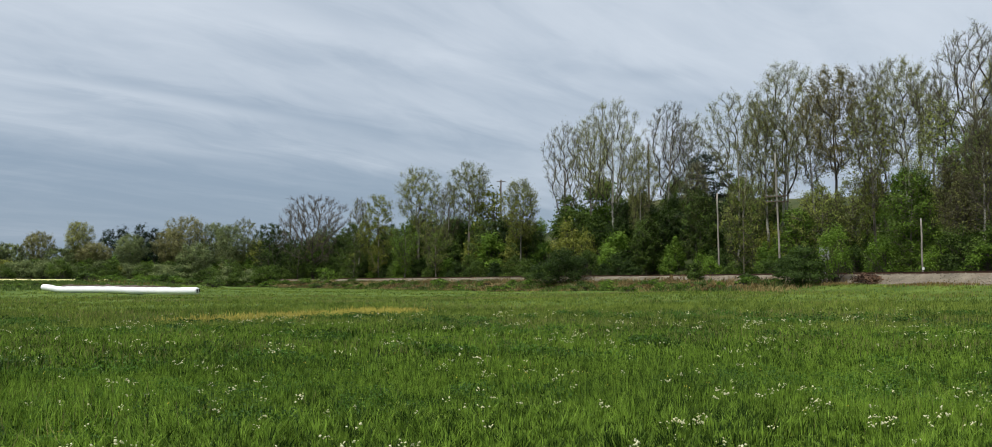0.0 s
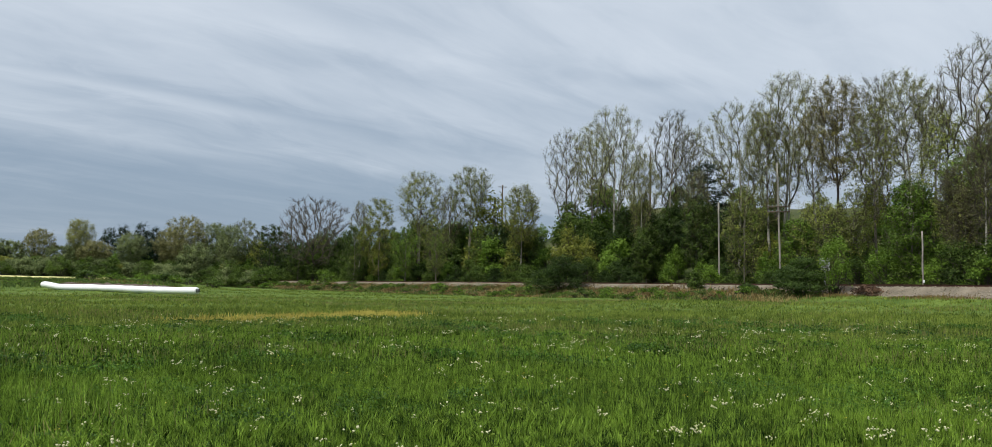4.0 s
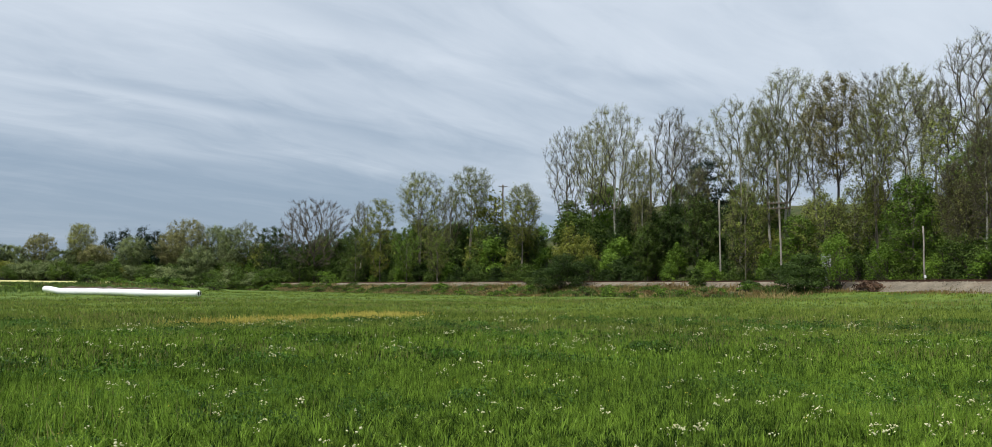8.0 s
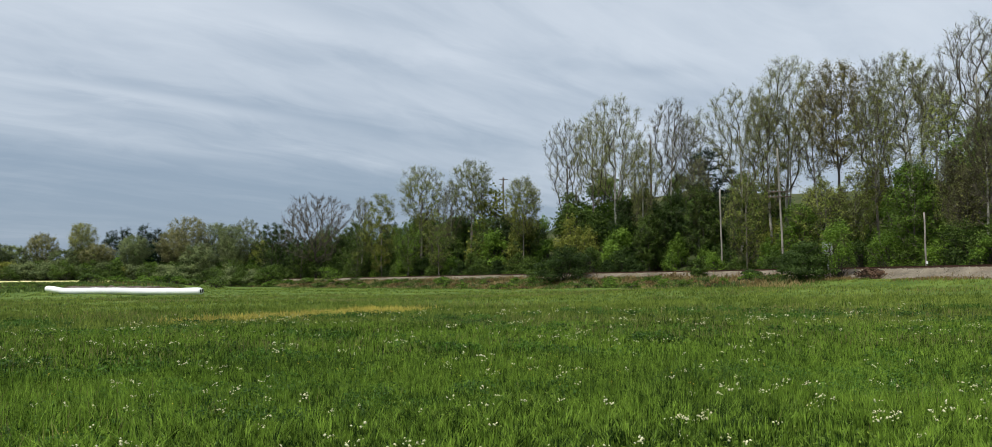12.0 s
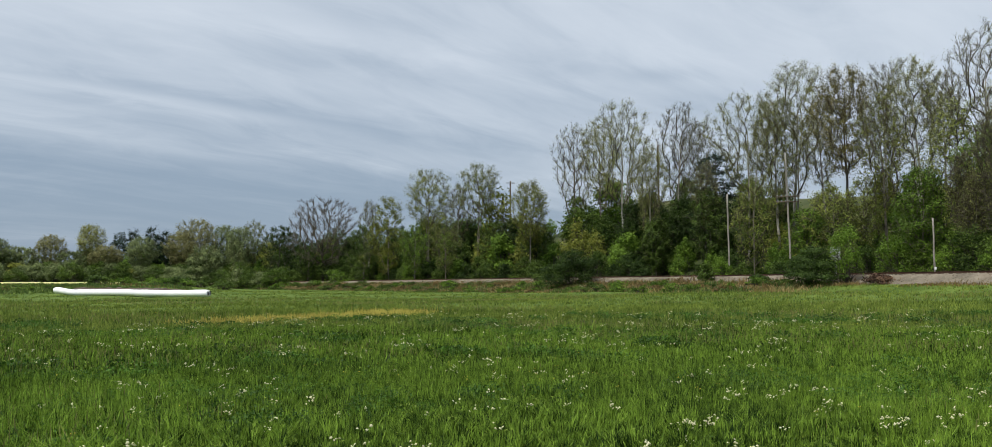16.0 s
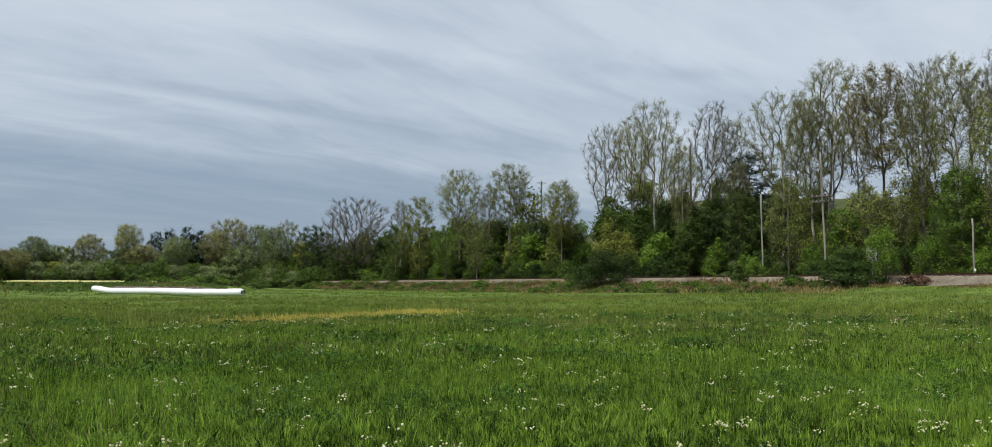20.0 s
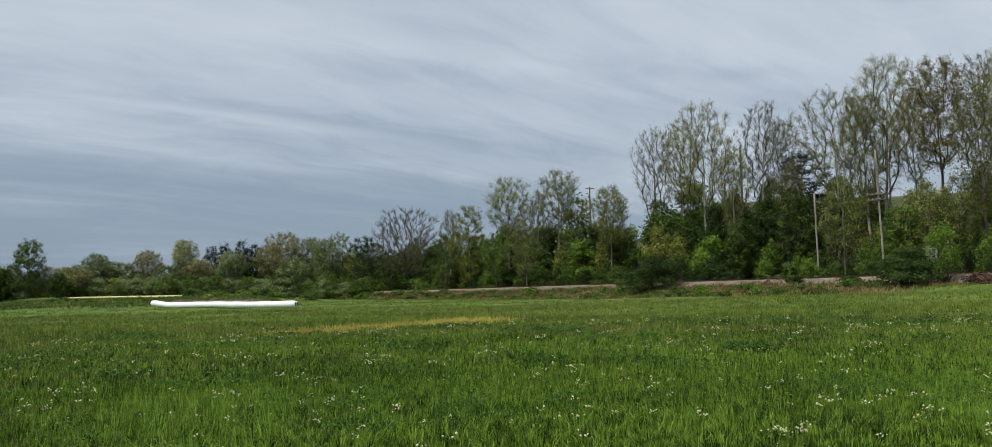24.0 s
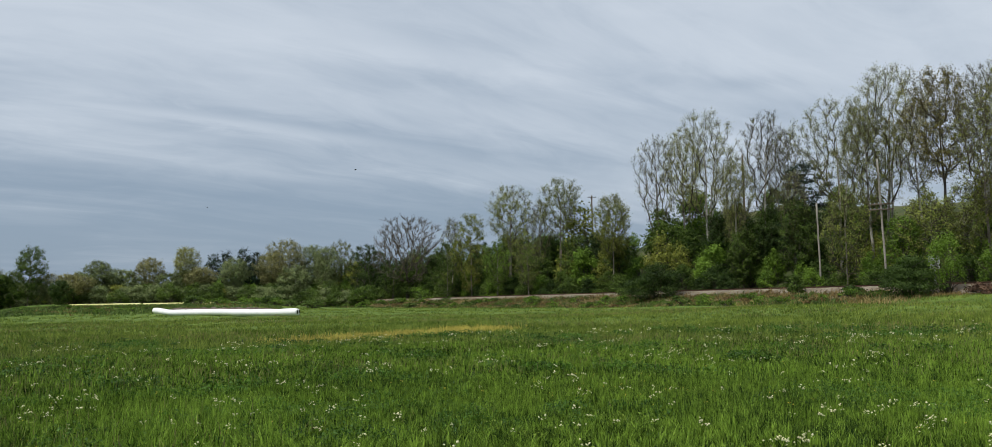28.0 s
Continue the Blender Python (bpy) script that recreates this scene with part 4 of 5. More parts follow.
plant("dark", -62.6, 240.5, 17.1, 10.8, 125, "trees on the hillside")
plant("olive", -74.7, 259.8, 19.1, 11.6, 126, "trees on the hillside")
plant("bare", 31.1, 138.0, 18.7, 8.0, 127, "trees on the hillside")
plant("bare", 43.9, 119.8, 17.6, 7.0, 128, "trees on the hillside")
plant("fresh", 43.7, 79.2, 13.4, 5.7, 129, "trees on the hillside")
plant("budding", 22.3, 136.3, 19.5, 7.0, 130, "trees on the hillside")
plant("bare", 53.0, 105.1, 16.1, 6.1, 131, "trees on the hillside")
plant("budding", 51.3, 85.7, 18.8, 8.0, 132, "trees on the hillside")
plant("olive", 46.3, 78.3, 13.5, 5.6, 133, "trees on the hillside")
plant("lime", 38.8, 94.6, 10.4, 5.3, 134, "trees on the hillside")
plant("fresh", 33.3, 96.6, 8.5, 4.6, 135, "trees on the hillside")
plant("green", 27.5, 116.3, 12.2, 6.2, 136, "trees on the hillside")
plant("lime", -12.1, 177.0, 14.6, 7.8, 137, "trees on the hillside")
plant("green", -33.2, 204.5, 14.1, 9.3, 138, "trees on the hillside")
plant("fresh", -19.4, 185.4, 13.1, 8.1, 139, "trees on the hillside")
plant("green", -51.6, 226.6, 11.8, 10.4, 140, "trees on the hillside")
plant("bare", 41.4, 78.6, 11.6, 2.6, 141, "trees on the hillside")
plant("bare", 41.7, 74.6, 15.3, 3.7, 142, "trees on the hillside")
plant("bare", 41.4, 77.3, 9.6, 2.2, 143, "trees on the hillside")
plant("bare", 26.8, 117.7, 16.2, 3.9, 144, "trees on the hillside")
plant("dark", -61.8, 251, 15.2, 11.5, 150, "trees on the hillside", blob=0.062)
plant("green", -44.1, 230, 14.8, 10.6, 151, "trees on the hillside", blob=0.062)
plant("dark", -39.2, 229, 13.0, 10.5, 152, "trees on the hillside", blob=0.062)
plant("green", -31.2, 216, 15.3, 11.2, 153, "trees on the hillside", blob=0.062)
plant("dark", -25.6, 215, 13.6, 9.9, 154, "trees on the hillside", blob=0.062)
plant("green", -18.4, 196, 12.2, 9.0, 155, "trees on the hillside", blob=0.062)
plant("fresh", -11.5, 188, 12.0, 7.6, 156, "trees on the hillside", blob=0.062)
plant("dark", -8.1, 189, 11.8, 8.7, 157, "trees on the hillside", blob=0.062)
plant("green", -2.4, 175, 11.2, 8.0, 158, "trees on the hillside", blob=0.062)
plant("dark", 2.0, 172, 10.7, 7.9, 159, "trees on the hillside", blob=0.062)
plant("green", 6.0, 163, 9.8, 7.5, 160, "trees on the hillside", blob=0.062)
plant("dark", 20.6, 141, 10.9, 5.7, 161, "trees on the hillside", blob=0.062)
plant("dark", 27.0, 132, 10.1, 5.3, 162, "trees on the hillside", blob=0.062)
plant("green", 22.3, 130, 8.9, 4.5, 163, "trees on the hillside", blob=0.062)
# the far wood beyond the tube
plant("bronze", -93.4, 262, 19.8, 13.6, 201, "trees of the far wood", blob=0.068, leaf_size=0.26, foliage=L_HAZEL, leaves=4.3)
plant("olive", -87.2, 268, 18.6, 10.7, 202, "trees of the far wood", blob=0.068, leaf_size=0.26, foliage=L_FAR, leaves=4.0)
plant("olive", -78.0, 255, 17.0, 10.1, 203, "trees of the far wood", blob=0.068, leaf_size=0.26, foliage=L_FAR, leaves=4.0)
plant("pine", -111.3, 285, 17.7, 5.4, 204, "trees of the far wood", blob=0.068)
plant("pine", -117.1, 285, 19.4, 6.2, 205, "trees of the far wood", blob=0.068)
plant("pine", -121.0, 282, 17.9, 5.3, 206, "trees of the far wood", blob=0.068)
plant("pine", -127.9, 286, 17.3, 6.2, 207, "trees of the far wood", blob=0.068)
plant("pine", -116.0, 290, 16.6, 5.5, 208, "trees of the far wood", blob=0.068)
plant("budding", -129.5, 270, 17.7, 9.2, 209, "trees of the far wood", blob=0.068, leaf_size=0.22, leaves=2.9)
plant("olive", -142.7, 272, 14.4, 11.2, 210, "trees of the far wood", blob=0.068, leaf_size=0.26, foliage=L_HAZEL, leaves=4.0)
plant("green", -148.8, 268, 10.8, 12.3, 211, "trees of the far wood", blob=0.068, leaf_size=0.32, foliage=L_FAR, leaves=4.0)
plant("olive", -109.9, 262, 13.1, 10.5, 212, "trees of the far wood", blob=0.068, leaf_size=0.26, foliage=L_FAR, leaves=4.0)
plant("bronze", -122.2, 266, 10.9, 11.0, 213, "trees of the far wood", blob=0.068, leaf_size=0.26, foliage=L_HAZEL, leaves=4.3)
plant("green", -133.8, 268, 9.8, 10.2, 214, "trees of the far wood", blob=0.068, leaf_size=0.32, foliage=L_FAR, leaves=4.0)
plant("bronze", -100.6, 270, 16.7, 11.3, 215, "trees of the far wood", blob=0.068, leaf_size=0.26, foliage=L_HAZEL, leaves=4.3)
plant("green", -156.5, 230, 16.8, 10.0, 216, "trees of the far wood", blob=0.068, leaf_size=0.24, clear=0.10, leaves=8.0)
plant("dark", -161.2, 225, 9.5, 11.4, 217, "trees of the far wood", blob=0.068, leaf_size=0.42, foliage=L_GREEN, leaves=8.6)
plant("green", -170.8, 228, 13.8, 12.2, 218, "trees of the far wood", blob=0.068, leaf_size=0.32, foliage=L_FAR, leaves=4.0)
plant("olive", -176.3, 240, 12.3, 11.4, 219, "trees of the far wood", blob=0.068, leaf_size=0.26, foliage=L_HAZEL, leaves=4.0)
plant("bronze", -152.0, 245, 8.7, 12.3, 220, "trees of the far wood", blob=0.068, leaf_size=0.26, foliage=L_HAZEL, leaves=4.3)
plant("olive", -154.5, 262, 13.4, 9.2, 221, "trees of the far wood", blob=0.068, leaf_size=0.26, foliage=L_FAR, leaves=4.0)
plant("green", -151.5, 265, 10.8, 10.1, 222, "trees of the far wood", blob=0.068, leaf_size=0.32, foliage=L_FAR, leaves=4.0)
plant("green", -82.4, 240, 10.9, 10.9, 223, "trees of the far wood", blob=0.068, leaf_size=0.32, foliage=L_FAR, leaves=4.0)
plant("bronze", -153.4, 236, 9.1, 8.5, 230, "trees of the far wood", blob=0.068, clear=0.08, foliage=L_HAZEL)
plant("green", -155.0, 232, 7.7, 8.0, 231, "trees of the far wood", blob=0.068, clear=0.08, foliage=L_FAR)
plant("dark", -145.2, 228, 6.5, 6.5, 232, "trees of the far wood", blob=0.068, clear=0.08, leaves=6.0)
plant("olive", -167.1, 238, 10.5, 9.0, 233, "trees of the far wood", blob=0.068, clear=0.08, foliage=L_FAR)
plant("green", -173.7, 240, 12.0, 10.0, 234, "trees of the far wood", blob=0.068, clear=0.08, foliage=L_FAR)
plant("green", -152.9, 250, 9.6, 9.0, 235, "trees of the far wood", blob=0.068, clear=0.08, foliage=L_FAR)

# ---------------------------------------------------------------- shrubs
SHRUB_RNG = random.Random(41)


def shrub(name, x, y, h, w, foliage, seed, label, count=2600, size=0.28, lumps=26, bark=M_BARK_DARK, group="", low=0.03):
    wood, green = make_bush(seed, h, w, count, size, foliage, bark, lumps, low)
    ob = thing(name, x, y, gz(x, y) - 0.05, label, "shrub", group)
    part("stem", wood, ob)
    part("foliage", green, ob)
    return ob


def hedge_rows():
    """Undergrowth along the far side of the track and up the hillside: a few shrubs, copied and turned."""
    looks = [(L_GREEN, "leafy green shrub in the wood's edge"), (L_FRESH, "bright fresh-green shrub in the wood's edge"), (L_DARK, "dark green shrub in the wood's shade"), (L_OLIVE, "thin olive-green shrub in the wood's edge"), (L_OLIVE, "tall thin olive shrub in the wood's edge")]
    kinds = []
    for i, (k, h, w, n) in enumerate([(0, 5.0, 5.4, 2000), (1, 4.6, 5.0, 1900), (2, 5.2, 5.6, 2000), (3, 5.4, 4.6, 1300), (0, 5.6, 4.6, 1900), (2, 4.4, 6.0, 2100), (1, 5.6, 4.4, 1500), (0, 4.4, 6.2, 2100), (4, 5.8, 4.4, 1000)]):
        wood, green = make_bush(300 + i, h, w, int(n * 2.2), 0.22, looks[k][0], M_BARK_DARK, 28)
        kinds.append((k, h, wood, green, looks[k][1]))
    rows = [(7.5, 4.2, 0.55, 0.95), (12.0, 4.6, 0.8, 1.35), (18.0, 5.2, 1.0, 1.75), (26.0, 6.5, 0.9, 1.5)]
    r = SHRUB_RNG
    for row, (off, step, lo, hi) in enumerate(rows):
        i = 95.0
        while i < 455:
            j = int(i)
            k, h, wood, green, label = kinds[r.choice((0, 2, 2, 3, 5, 7, 6, 1, 8, 4) if row else (0, 1, 2, 6, 4, 5, 7, 7))]
            s = off + r.uniform(-1.3, 1.3)
            x, y = RAIL[j, 0] + RAIL_SIDE[j, 0] * s, RAIL[j, 1] + RAIL_SIDE[j, 1] * s
            grown = 1.0 + 0.72 * float(smooth((RAIL[j, 1] - 112) / 65)) * (1.0 if row else 0.45 + 0.6 * float(smooth((RAIL[j, 1] - 175) / 40)))
            size = r.uniform(lo, hi) * grown
            if row > 1 and 0.0 < x / y < 0.115:       # an open grassy gap below the crest
                size *= 0.85 if row == 2 else 0.42
            elif row > 1 and 0.13 <= x / y < 0.30:
                size *= 0.86
            ob = thing("shrub", x, y, gz(x, y) - 0.1, label, "shrub", "undergrowth along the railway", r.uniform(0, 360), size)
            part("stem", wood, ob)
            part("foliage", green, ob)
            i += step * r.uniform(0.75, 1.3) * (0.75 + 0.35 * size)


hedge_rows()


def woods_edge():
    """The low belt of bushes in front of the far wood."""
    r = SHRUB_RNG
    looks = [(L_FAR, "rounded green bush before the far wood"), (L_GREEN, "dark green bush before the far wood"), (L_OLIVE, "olive bush before the far wood")]
    made = [make_bush(340 + i, 5.0, 7.5, 3000, 0.32, looks[i][0], M_BARK_DARK, 24) for i in range(3)]
    for a in np.arange(-0.79, -0.245, 0.017):
        for depth, lo, hi in ((252, 0.7, 1.15), (264, 0.9, 1.35), (285, 0.9, 1.3) if -0.50 < a < -0.37 else (285, 1.1, 1.7)):
            k = r.choice((0, 0, 0, 1, 1, 2))
            y = depth + r.uniform(-5, 5)
            if depth == 252 and a > -0.40:
                y -= 28 * min((a + 0.40) / 0.12, 1.0)
            x = (a + r.uniform(-0.008, 0.008)) * y
            ob = thing("bush", x, y, gz(x, y) - 0.1, looks[k][1], "bush", "bushes before the far wood", r.uniform(0, 360), r.uniform(lo, hi))
            part("stem", made[k][0], ob)
            part("foliage", made[k][1], ob)


woods_edge()


# ---------------------------------------------------------------- shrubs on the meadow's side of the bank
shrub("bush", 8.9, 120.8, 4.8, 8.1, L_DARK, 501, "dense dark green bush on the meadow side of the bank", 12000, 0.18)
shrub("bush", 26.7, 76.7, 3.35, 6.4, L_DARK, 502, "wide dark green bush before the railway bank", 12000, 0.15)
shrub("sapling", 29.1, 75.3, 5.3, 3.4, L_FRESH, 503, "slender light-green sapling beside the dark bush", 3000, 0.15, 18)
shrub("bush", 22.3, 97.4, 2.3, 2.5, L_GREEN, 504, "small green bush on the bank", 1500, 0.2)
shrub("bush", 25.3, 87.2, 1.0, 2.8, L_DARK, 505, "low dark bush at the foot of the bank", 1200, 0.18)
shrub("bush", 30.4, 71.3, 0.9, 3.1, M_BRUSH, 506, "low heap of brown brushwood on the bank", 1100, 0.2)
shrub("bush", 5.3, 134.3, 1.6, 3.9, L_GREEN, 507, "low green bush on the bank", 1100, 0.2)
shrub("bush", -31.0, 191.0, 1.2, 4.2, L_GREEN, 508, "low green bush on the bank", 900, 0.22)
shrub("bush", -38.6, 201.5, 3.6, 7.3, L_FRESH, 509, "fresh green bush on the bank", 1300, 0.26)
shrub("bush", -70.1, 228.0, 7.4, 14.9, L_GREEN, 510, "broad green bush at the meadow's edge", 2600, 0.3)
shrub("bush", -86.0, 240.3, 5.9, 15.7, L_DARK, 511, "broad dark bush at the meadow's edge", 2600, 0.3)
shrub("bush", -58.5, 221.8, 4.5, 9.6, L_FRESH, 512, "bright green bush at the meadow's edge", 1800, 0.3)

shrub("shrub", 26.2, 106.0, 3.3, 3.4, L_FRESH, 513, "fresh green shrub at the foot of a bare pole", 2400, 0.17)
shrub("shrub", 27.9, 104.6, 2.8, 2.8, L_GREEN, 514, "green shrub at the foot of a bare pole", 2000, 0.17)
shrub("shrub", 30.0, 96.6, 3.0, 3.0, L_GREEN, 515, "green shrub at the foot of the telegraph pole", 2200, 0.17)
shrub("shrub", 32.3, 93.2, 2.9, 3.2, L_FRESH, 516, "fresh green shrub at the foot of the telegraph pole", 2200, 0.17)
shrub("shrub", 36.2, 88.0, 4.2, 4.4, L_GREEN, 517, "leafy green shrub behind the track", 3600, 0.16, 30, M_BARK_DARK, "undergrowth along the railway")
shrub("shrub", 37.5, 84.0, 4.9, 5.0, L_FRESH, 518, "fresh green shrub behind the track", 3600, 0.16, 30, M_BARK_DARK, "undergrowth along the railway")
shrub("shrub", 39.4, 84.0, 5.4, 5.0, L_GREEN, 519, "leafy green shrub behind the track", 3600, 0.16, 30, M_BARK_DARK, "undergrowth along the railway")
shrub("shrub", 40.0, 79.0, 4.6, 4.6, L_FRESH, 520, "fresh green shrub behind the track", 3600, 0.16, 30, M_BARK_DARK, "undergrowth along the railway")
shrub("shrub", 41.1, 76.5, 5.2, 5.2, L_GREEN, 521, "leafy green shrub behind the track", 3600, 0.16, 30, M_BARK_DARK, "undergrowth along the railway")
shrub("shrub", 40.6, 72.5, 3.8, 4.6, L_FRESH, 522, "fresh green shrub behind the track", 3600, 0.16, 30, M_BARK_DARK, "undergrowth along the railway")
shrub("shrub", 34.5, 99.5, 6.0, 4.8, L_OLIVE, 523, "olive-green shrub behind the track", 3600, 0.16, 30, M_BARK_DARK, "undergrowth along the railway")

# ---------------------------------------------------------------- weeds on the bank
def bank_weeds():
    rng = np.random.default_rng(77)

    def strip(n, i0, i1, s0, s1):
        k = rng.integers(i0, i1, n)
        off = rng.uniform(s0, s1, n)
        p = RAIL[k, :2] + RAIL_SIDE[k] * off[:, None] + rng.normal(0, 0.45, (n, 2))
        s, i = from_rail(p[:, 0], p[:, 1])
        bed = RAIL[i, 2] + np.interp(s, [-4.6, -3.9, -3.0, -2.2, -1.9], [-1.35, -1.0, -0.62, -0.27, -0.2])
        return np.column_stack([p, np.maximum(ground(p[:, 0], p[:, 1]), np.where(s > -4.6, bed, -9.0))])

    for name, mat, n, i0, i1, s0, s1, h, w, cut, label, seed in (
            ("dead_weeds", M_RUST, 26000, 146, 420, -10.4, -3.6, 0.55, 0.07, -0.3, "rust-brown dead weeds on the railway bank", 4),
            ("dry_grass", M_STRAW, 22000, 146, 400, -10.8, -4.0, 0.50, 0.06, -0.05, "tufts of straw-coloured dry grass on the bank", 8),
            ("bank_weeds", M_VINE, 34000, 148, 430, -11.2, -4.2, 0.50, 0.10, -0.15, "green weeds growing up the railway bank", 12),
            ("shoulder_weeds", M_RUST, 26000, 172, 430, -5.4, -2.8, 0.32, 0.08, -0.35, "short brown weeds over the ballast shoulder", 3),
            ("shoulder_grass", M_VINE, 12000, 176, 430, -5.4, -3.2, 0.28, 0.08, -0.1, "green tufts over the ballast shoulder", 9),
            ("foot_weeds", M_RUST, 12000, 70, 152, -5.8, -3.9, 0.17, 0.035, -0.3, "short brown weeds at the foot of the ballast", 6)):
        p = strip(n, i0, i1, s0, s1)
        m = patches(p[:, 0], p[:, 1], 0.45, seed)
        keep = m > cut
        p, m = p[keep], m[keep]
        hh = h * (0.5 + 0.9 * np.clip(m, 0, 1)) * rng.uniform(0.5, 1.5, len(p))
        tagged(new(name, blades(name, p, hh, np.full(len(p), w), mat, rng, 3, 0.6)), label, "weeds", kind="stuff")


bank_weeds()


def weed_clumps():
    """Low leafy clumps and dry tussocks that cover the foot of the bank and the rise by the far field."""
    r = random.Random(97)
    green = [make_bush(560 + i, 0.9, 2.4, 520, 0.16, m, M_BARK_DARK, 12, 0.02, 1.6) for i, m in enumerate((L_FRESH, L_GREEN, L_FRESH))]
    dry = [make_bush(570 + i, 0.8, 2.0, 380, 0.15, m, M_BARK_DARK, 10, 0.02, 1.8) for i, m in enumerate((M_RUST, M_STRAW))]

    def put(made, name, label, group, x, y, size):
        ob = thing(name, x, y, gz(x, y) - 0.06, label, "weeds", group, r.uniform(0, 360), size)
        part("stem", made[0], ob)
        part("foliage", made[1], ob)

    for i in range(230):
        j = r.randrange(150, 415)
        s = r.uniform(-11.2, -5.6)
        x, y = RAIL[j, 0] + RAIL_SIDE[j, 0] * s, RAIL[j, 1] + RAIL_SIDE[j, 1] * s
        size = r.uniform(0.45, 1.15) * (1 + 0.5 * float(smooth((y - 120) / 80)))
        if r.random() < 0.68:
            put(r.choice(green), "weed_clump", "low leafy green weed clump on the bank", "weed clumps on the bank", x, y, size)
        else:
            k = r.choice((0, 0, 1))
            put(dry[k], "weed_tussock", ("brown dead weed tussock on the bank", "straw-coloured grass tussock on the bank")[k], "dry tussocks on the bank", x, y, size * 0.85)
    for i in range(34):
        y = r.uniform(122, 165)
        x = r.uniform(-0.74, -0.50) * y
        put(r.choice(green), "weed_clump", "rough green weed clump on the rise", "weed clumps on the rise", x, y, r.uniform(0.5, 0.95))
    for i in range(26):
        y = r.uniform(168, 205)
        x = r.uniform(-0.47, -0.31) * y
        put(r.choice(green), "weed_clump", "rough green creeper hump on the rise", "weed clumps on the rise", x, y, r.uniform(1.2, 2.3))


weed_clumps()


def rise_weeds():
    """Rough weeds over the rise before the far wood."""
    rng = np.random.default_rng(88)
    for name, mat, n, cut, label in (("rise_weeds", M_VINE, 16000, -0.1, "rough green weeds on the rise"), ("rise_dry_weeds", M_RUST, 6000, 0.2, "dry brown weeds on the rise")):
        y = rng.uniform(116, 176, n)
        x = rng.uniform(-0.78, -0.36, n) * y
        keep = patches(x, y, 0.22, 3 if mat is M_VINE else 6) > cut
        x, y = x[keep], y[keep]
        h = rng.uniform(0.2, 0.6, len(x))
        tagged(new(name, blades(name, np.column_stack([x, y, ground(x, y)]), h, np.full(len(x), 0.12), mat, rng, 3, 0.5)), label, "weeds", kind="stuff")


rise_weeds()


# ---------------------------------------------------------------- poles
def pole(name, x, y, z0, height, r0, r1, mat, label, arms=(), lean=0.0, turn=0.0, insulators=True):
    ob = thing(name, x, y, z0, label, "pole", "", turn)
    t = Tubes()
    hs = np.linspace(-0.5, height, 9)
    t.add([(lean * h + 0.02 * math.sin(h * 1.7), 0.015 * math.sin(h), h) for h in hs], np.linspace(r0, r1, 9), 10)
    part("shaft", t.mesh("shaft", mat), ob)
    for h, ln in arms:
        bm = bmesh.new()
        box(bm, (ln, 0.10, 0.13), (lean * h, -r1 - 0.05, h), 0.01)
        arm = part("crossarm", (bm, M_POLE_BROWN), ob, "wooden crossarm")
        for sgn in (-1, 1):
            bm = bmesh.new()
            box(bm, (0.025, 0.02, ln * 0.36), (0, 0, 0), 0.0, Matrix.Rotation(radians(48 * sgn), 3, "Y"))
            bmesh.ops.translate(bm, vec=(lean * h + sgn * ln * 0.15, -r1 - 0.10, h - ln * 0.14), verts=bm.verts)
            part("brace", (bm, M_POLE_BROWN), ob, "dark flat brace")
        if insulators:
            for k in range(6):
                bm = bmesh.new()
                bmesh.ops.create_cone(bm, cap_ends=True, segments=8, radius1=0.05, radius2=0.03, depth=0.13)
                bmesh.ops.translate(bm, vec=(lean * h + (k - 2.5) * ln / 6.2, -r1 - 0.05, h + 0.13), verts=bm.verts)
                part("insulator", (bm, M_GLASS_INS), arm, "glass insulator")
    return ob


def cabinet(x, y):
    """A grey metal equipment case on a short post by the track."""
    ob = thing("equipment_box", x, y, gz(x, y), "grey metal trackside equipment box on a post", "box", "", 15)
    bm = bmesh.new()
    box(bm, (0.12, 0.12, 2.6), (0, 0, 1.0), 0.01)
    part("post", (bm, M_METAL), ob)
    bm = bmesh.new()
    box(bm, (0.8, 0.45, 1.1), (0, 0, 2.75), 0.03)
    body = part("case", (bm, M_METAL), ob)
    bm = bmesh.new()
    box(bm, (0.70, 0.03, 0.98), (0, -0.24, 2.75), 0.01)
    part("door", (bm, M_METAL), ob)
    bm = bmesh.new()
    box(bm, (0.92, 0.56, 0.06), (0, 0, 3.33), 0.02)
    part("lid", (bm, M_METAL), ob)


pole("telegraph_pole", 27.4, 107.3, gz(27.4, 107.3), 11.35, 0.115, 0.095, M_POLE, "weathered bare telegraph pole without crossarms", (), -0.01)
pole("telegraph_pole", 31.2, 95.8, gz(31.2, 95.8), 14.6, 0.13, 0.09, M_POLE, "tall pale telegraph pole with two crossarms", ((9.78, 2.45), (9.20, 2.45)), -0.025, -20)
post = pole("post", 36.9, 75.6, gz(36.9, 75.6), 5.8, 0.085, 0.07, M_POLE, "short pale grey post with a white marker beside the track", (), -0.004)
marker = bmesh.new()
box(marker, (0.17, 0.05, 0.22), (0.02, -0.10, 1.45), 0.015)
part("marker", (marker, M_PLASTIC), post, "small white marker plate")
pole("power_pole", 1.1, 194.0, gz(1.1, 194.0), 16.2, 0.20, 0.15, M_POLE_BROWN, "dark power pole with a single crossarm on the hill", ((15.75, 2.0),), 0.0, 10)
pole("power_pole", 25.7, 146.2, gz(25.7, 146.2), 16.5, 0.20, 0.15, M_POLE_BROWN, "dark power pole among bare trees on the hill", ((12.76, 1.2),), 0.0, 25)
cabinet(30.1, 80.1)

# ---------------------------------------------------------------- birds
WINGS = []


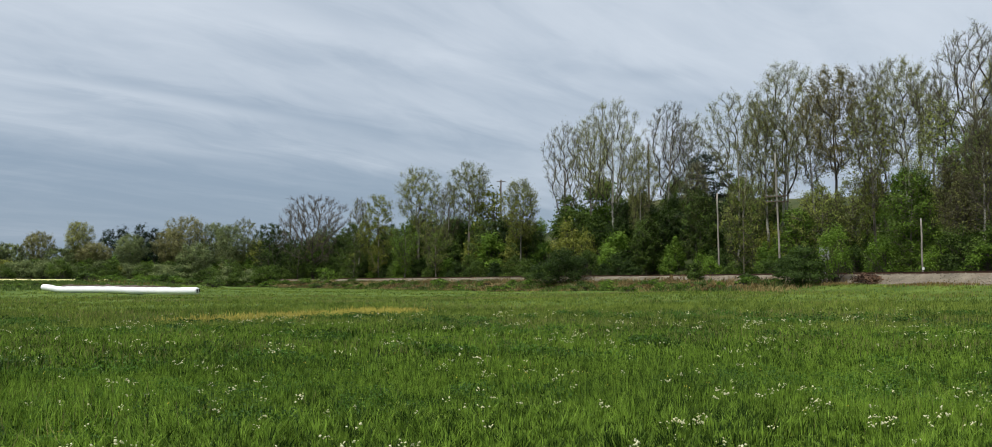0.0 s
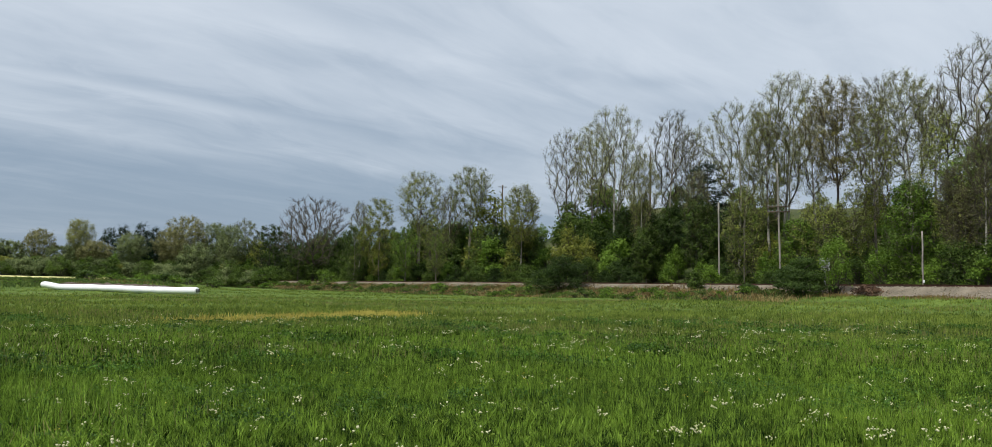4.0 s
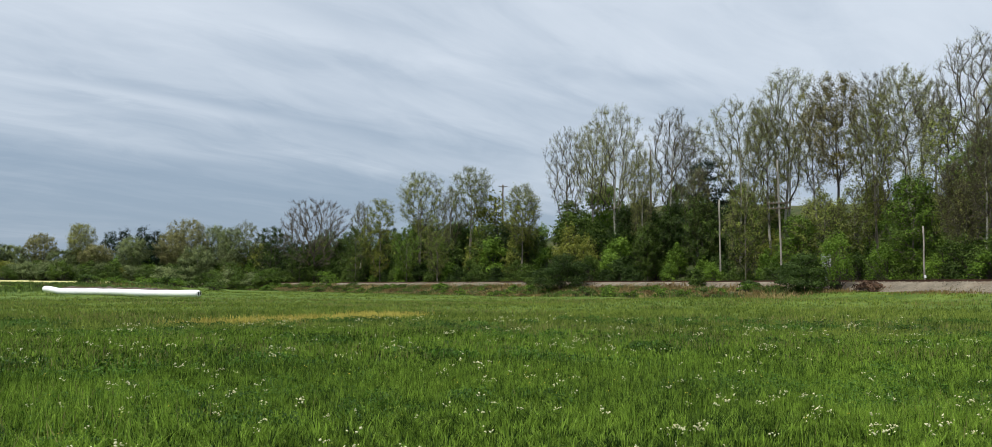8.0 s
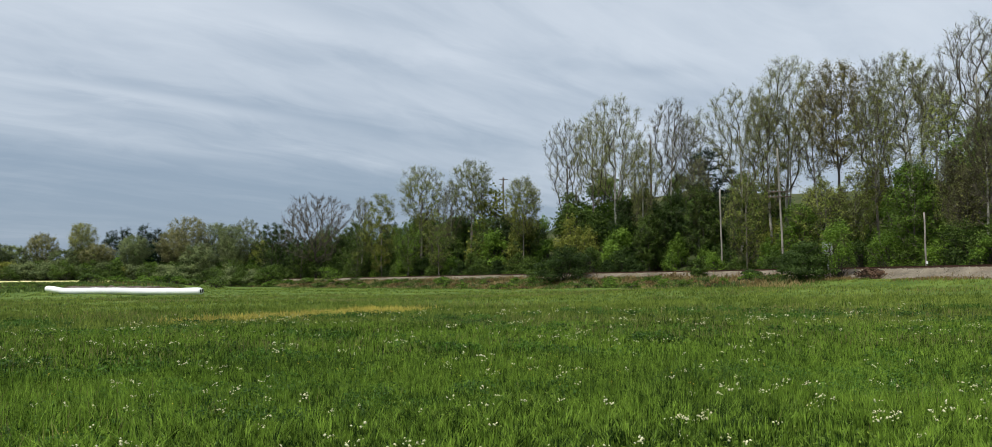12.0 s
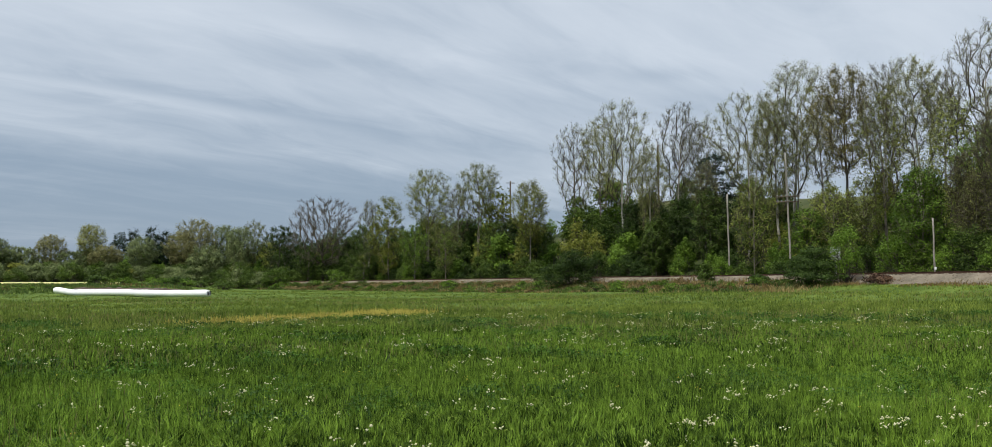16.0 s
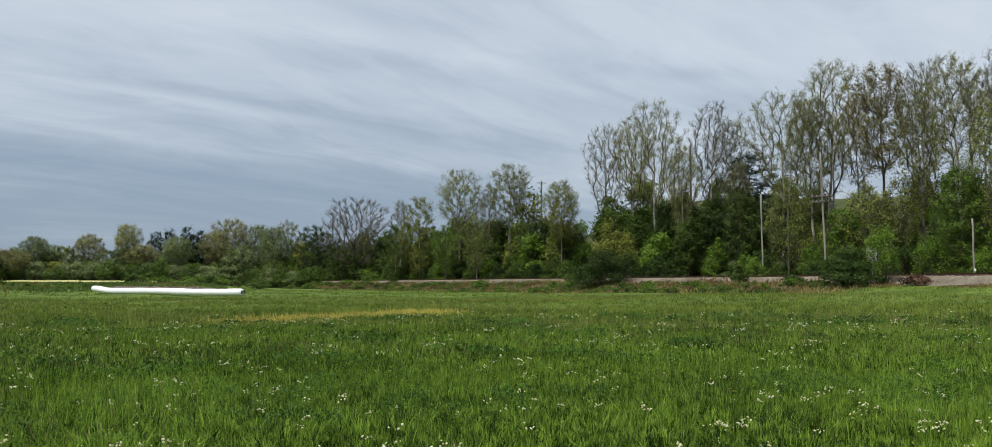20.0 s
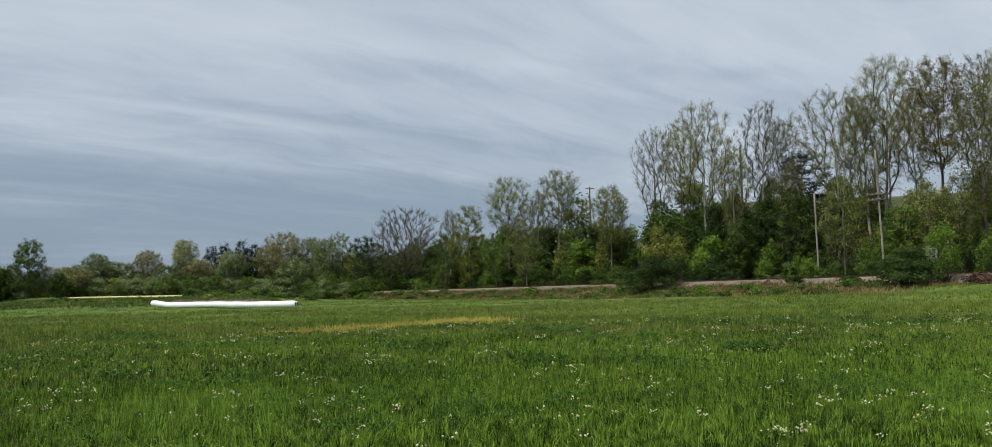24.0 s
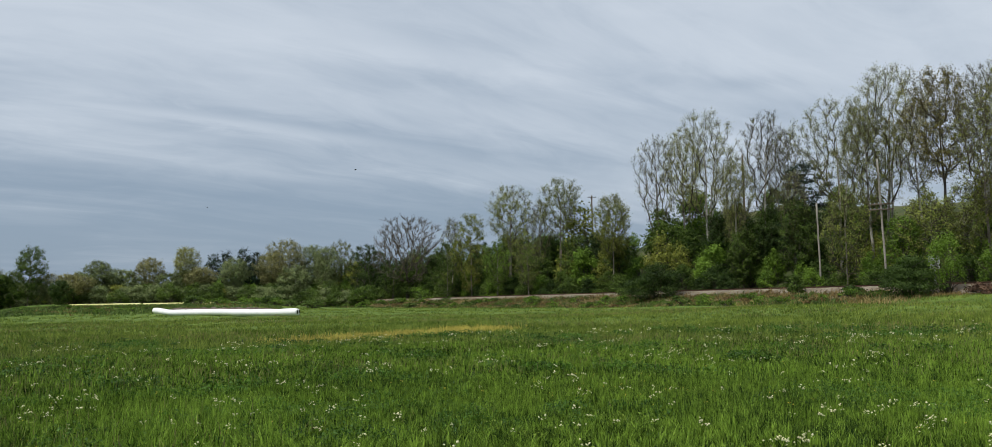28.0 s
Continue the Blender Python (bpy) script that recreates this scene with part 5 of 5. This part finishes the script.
def bird(name, span, label):
    """A small bird with swept wings; it flies along +X."""
    ob = thing(name, 0, 0, 0, label, "bird")
    t = Tubes()
    t.add([(-0.30 * span, 0, 0.0), (-0.16 * span, 0, 0.01 * span), (0.0, 0, 0.0), (0.13 * span, 0, 0.0), (0.20 * span, 0, 0.015 * span), (0.25 * span, 0, 0.005 * span), (0.285 * span, 0, 0)], np.array([0.015, 0.045, 0.075, 0.065, 0.05, 0.03, 0.004]) * span, 8)
    part("body", t.mesh("body", M_FEATHER), ob)
    for sgn in (-1, 1):
        line = [(0.10, 0.04, 0.02), (0.12, 0.20, 0.09), (0.02, 0.38, 0.08), (-0.12, 0.52, 0.03)]
        back = [(-0.08, 0.04, 0.02), (-0.05, 0.20, 0.085), (-0.08, 0.36, 0.075), (-0.13, 0.52, 0.03)]
        v = [(a * span, b * span * sgn, c * span) for a, b, c in line] + [(a * span, b * span * sgn, c * span) for a, b, c in back]
        v += [(a, b, c - 0.012 * span) for a, b, c in v]
        f = []
        for i in range(3):
            f += [(i, i + 1, 5 + i, 4 + i), (8 + i, 12 + i, 13 + i, 9 + i), (i, 8 + i, 9 + i, i + 1), (4 + i, 5 + i, 13 + i, 12 + i)]
        f += [(0, 4, 12, 8), (3, 11, 15, 7)]
        WINGS.append((part("wing", mesh_of("wing", v, f, M_WING), ob), sgn))
    v = [(-0.24 * span, -0.03 * span, 0), (-0.24 * span, 0.03 * span, 0), (-0.46 * span, 0.10 * span, 0), (-0.38 * span, 0, 0), (-0.46 * span, -0.10 * span, 0)]
    v += [(a, b, c - 0.012 * span) for a, b, c in v]
    f = [(0, 1, 2, 3), (0, 3, 4), (5, 8, 7, 6), (5, 9, 8), (0, 5, 6, 1), (1, 6, 7, 2), (2, 7, 8, 3), (3, 8, 9, 4), (4, 9, 5, 0)]
    part("tail", mesh_of("tail", v, f, M_FEATHER), ob, "forked tail")
    return ob


BIRD_HIGH = bird("bird", 0.32, "small dark bird flying level over the meadow")
BIRD_LOW = bird("bird", 0.30, "small dark bird flying low and far off")
BIRD_NEAR = bird("bird", 0.28, "dark swallow swooping close overhead")


def motions():
    # level flight from the left, at a steady speed
    walk(BIRD_HIGH, [(t, pose(-29.2 + (15.2 if t < 27.0 else 14.3) * (t - 27.0), 55.0, 10.08, 8.0 * math.sin(t * 9), 0, 0)) for t in (0.0, 5.0, 10.0, 15.0, 20.0, 24.0, 26.0, 26.5, 27.0, 27.5, 28.0)])
    walk(BIRD_LOW, [(t, pose(-34.0 - 14.5 * (28.0 - t), 75.0, 10.23 + 0.3 * (28.0 - t), 8.0 * math.sin(t * 8), 0, 0)) for t in (0.0, 5.0, 10.0, 15.0, 20.0, 24.0, 26.0, 26.5, 27.0, 27.5, 28.0)])
    # a swoop from overhead and up again
    walk(BIRD_NEAR, [(0.0, pose(-2.2, 4.0, 30.0, 0, 40, -40)), (20.0, pose(-2.2, 4.0, 22.0, 0, 40, -40)), (27.0, pose(-2.0, 5.0, 12.0, 0, 40, -40)), (27.8, pose(-1.55, 6.0, 4.4, 20, 50, -40)), (27.9, pose(-1.32, 6.0, 2.98, 55, 0, -30)), (28.0, pose(-0.85, 6.0, 4.5, 20, -50, -20))])
    # wing beats while the birds are over the meadow
    beats = [0.0, 26.0] + [26.1 + 0.1 * k for k in range(20)]
    for i, (wing, sgn) in enumerate(WINGS):
        walk(wing, [(t, pose(0, 0, 0, sgn * (10.0 + 30.0 * math.sin(t * 23.0 + i // 2)), 0, 0)) for t in beats])


motions()
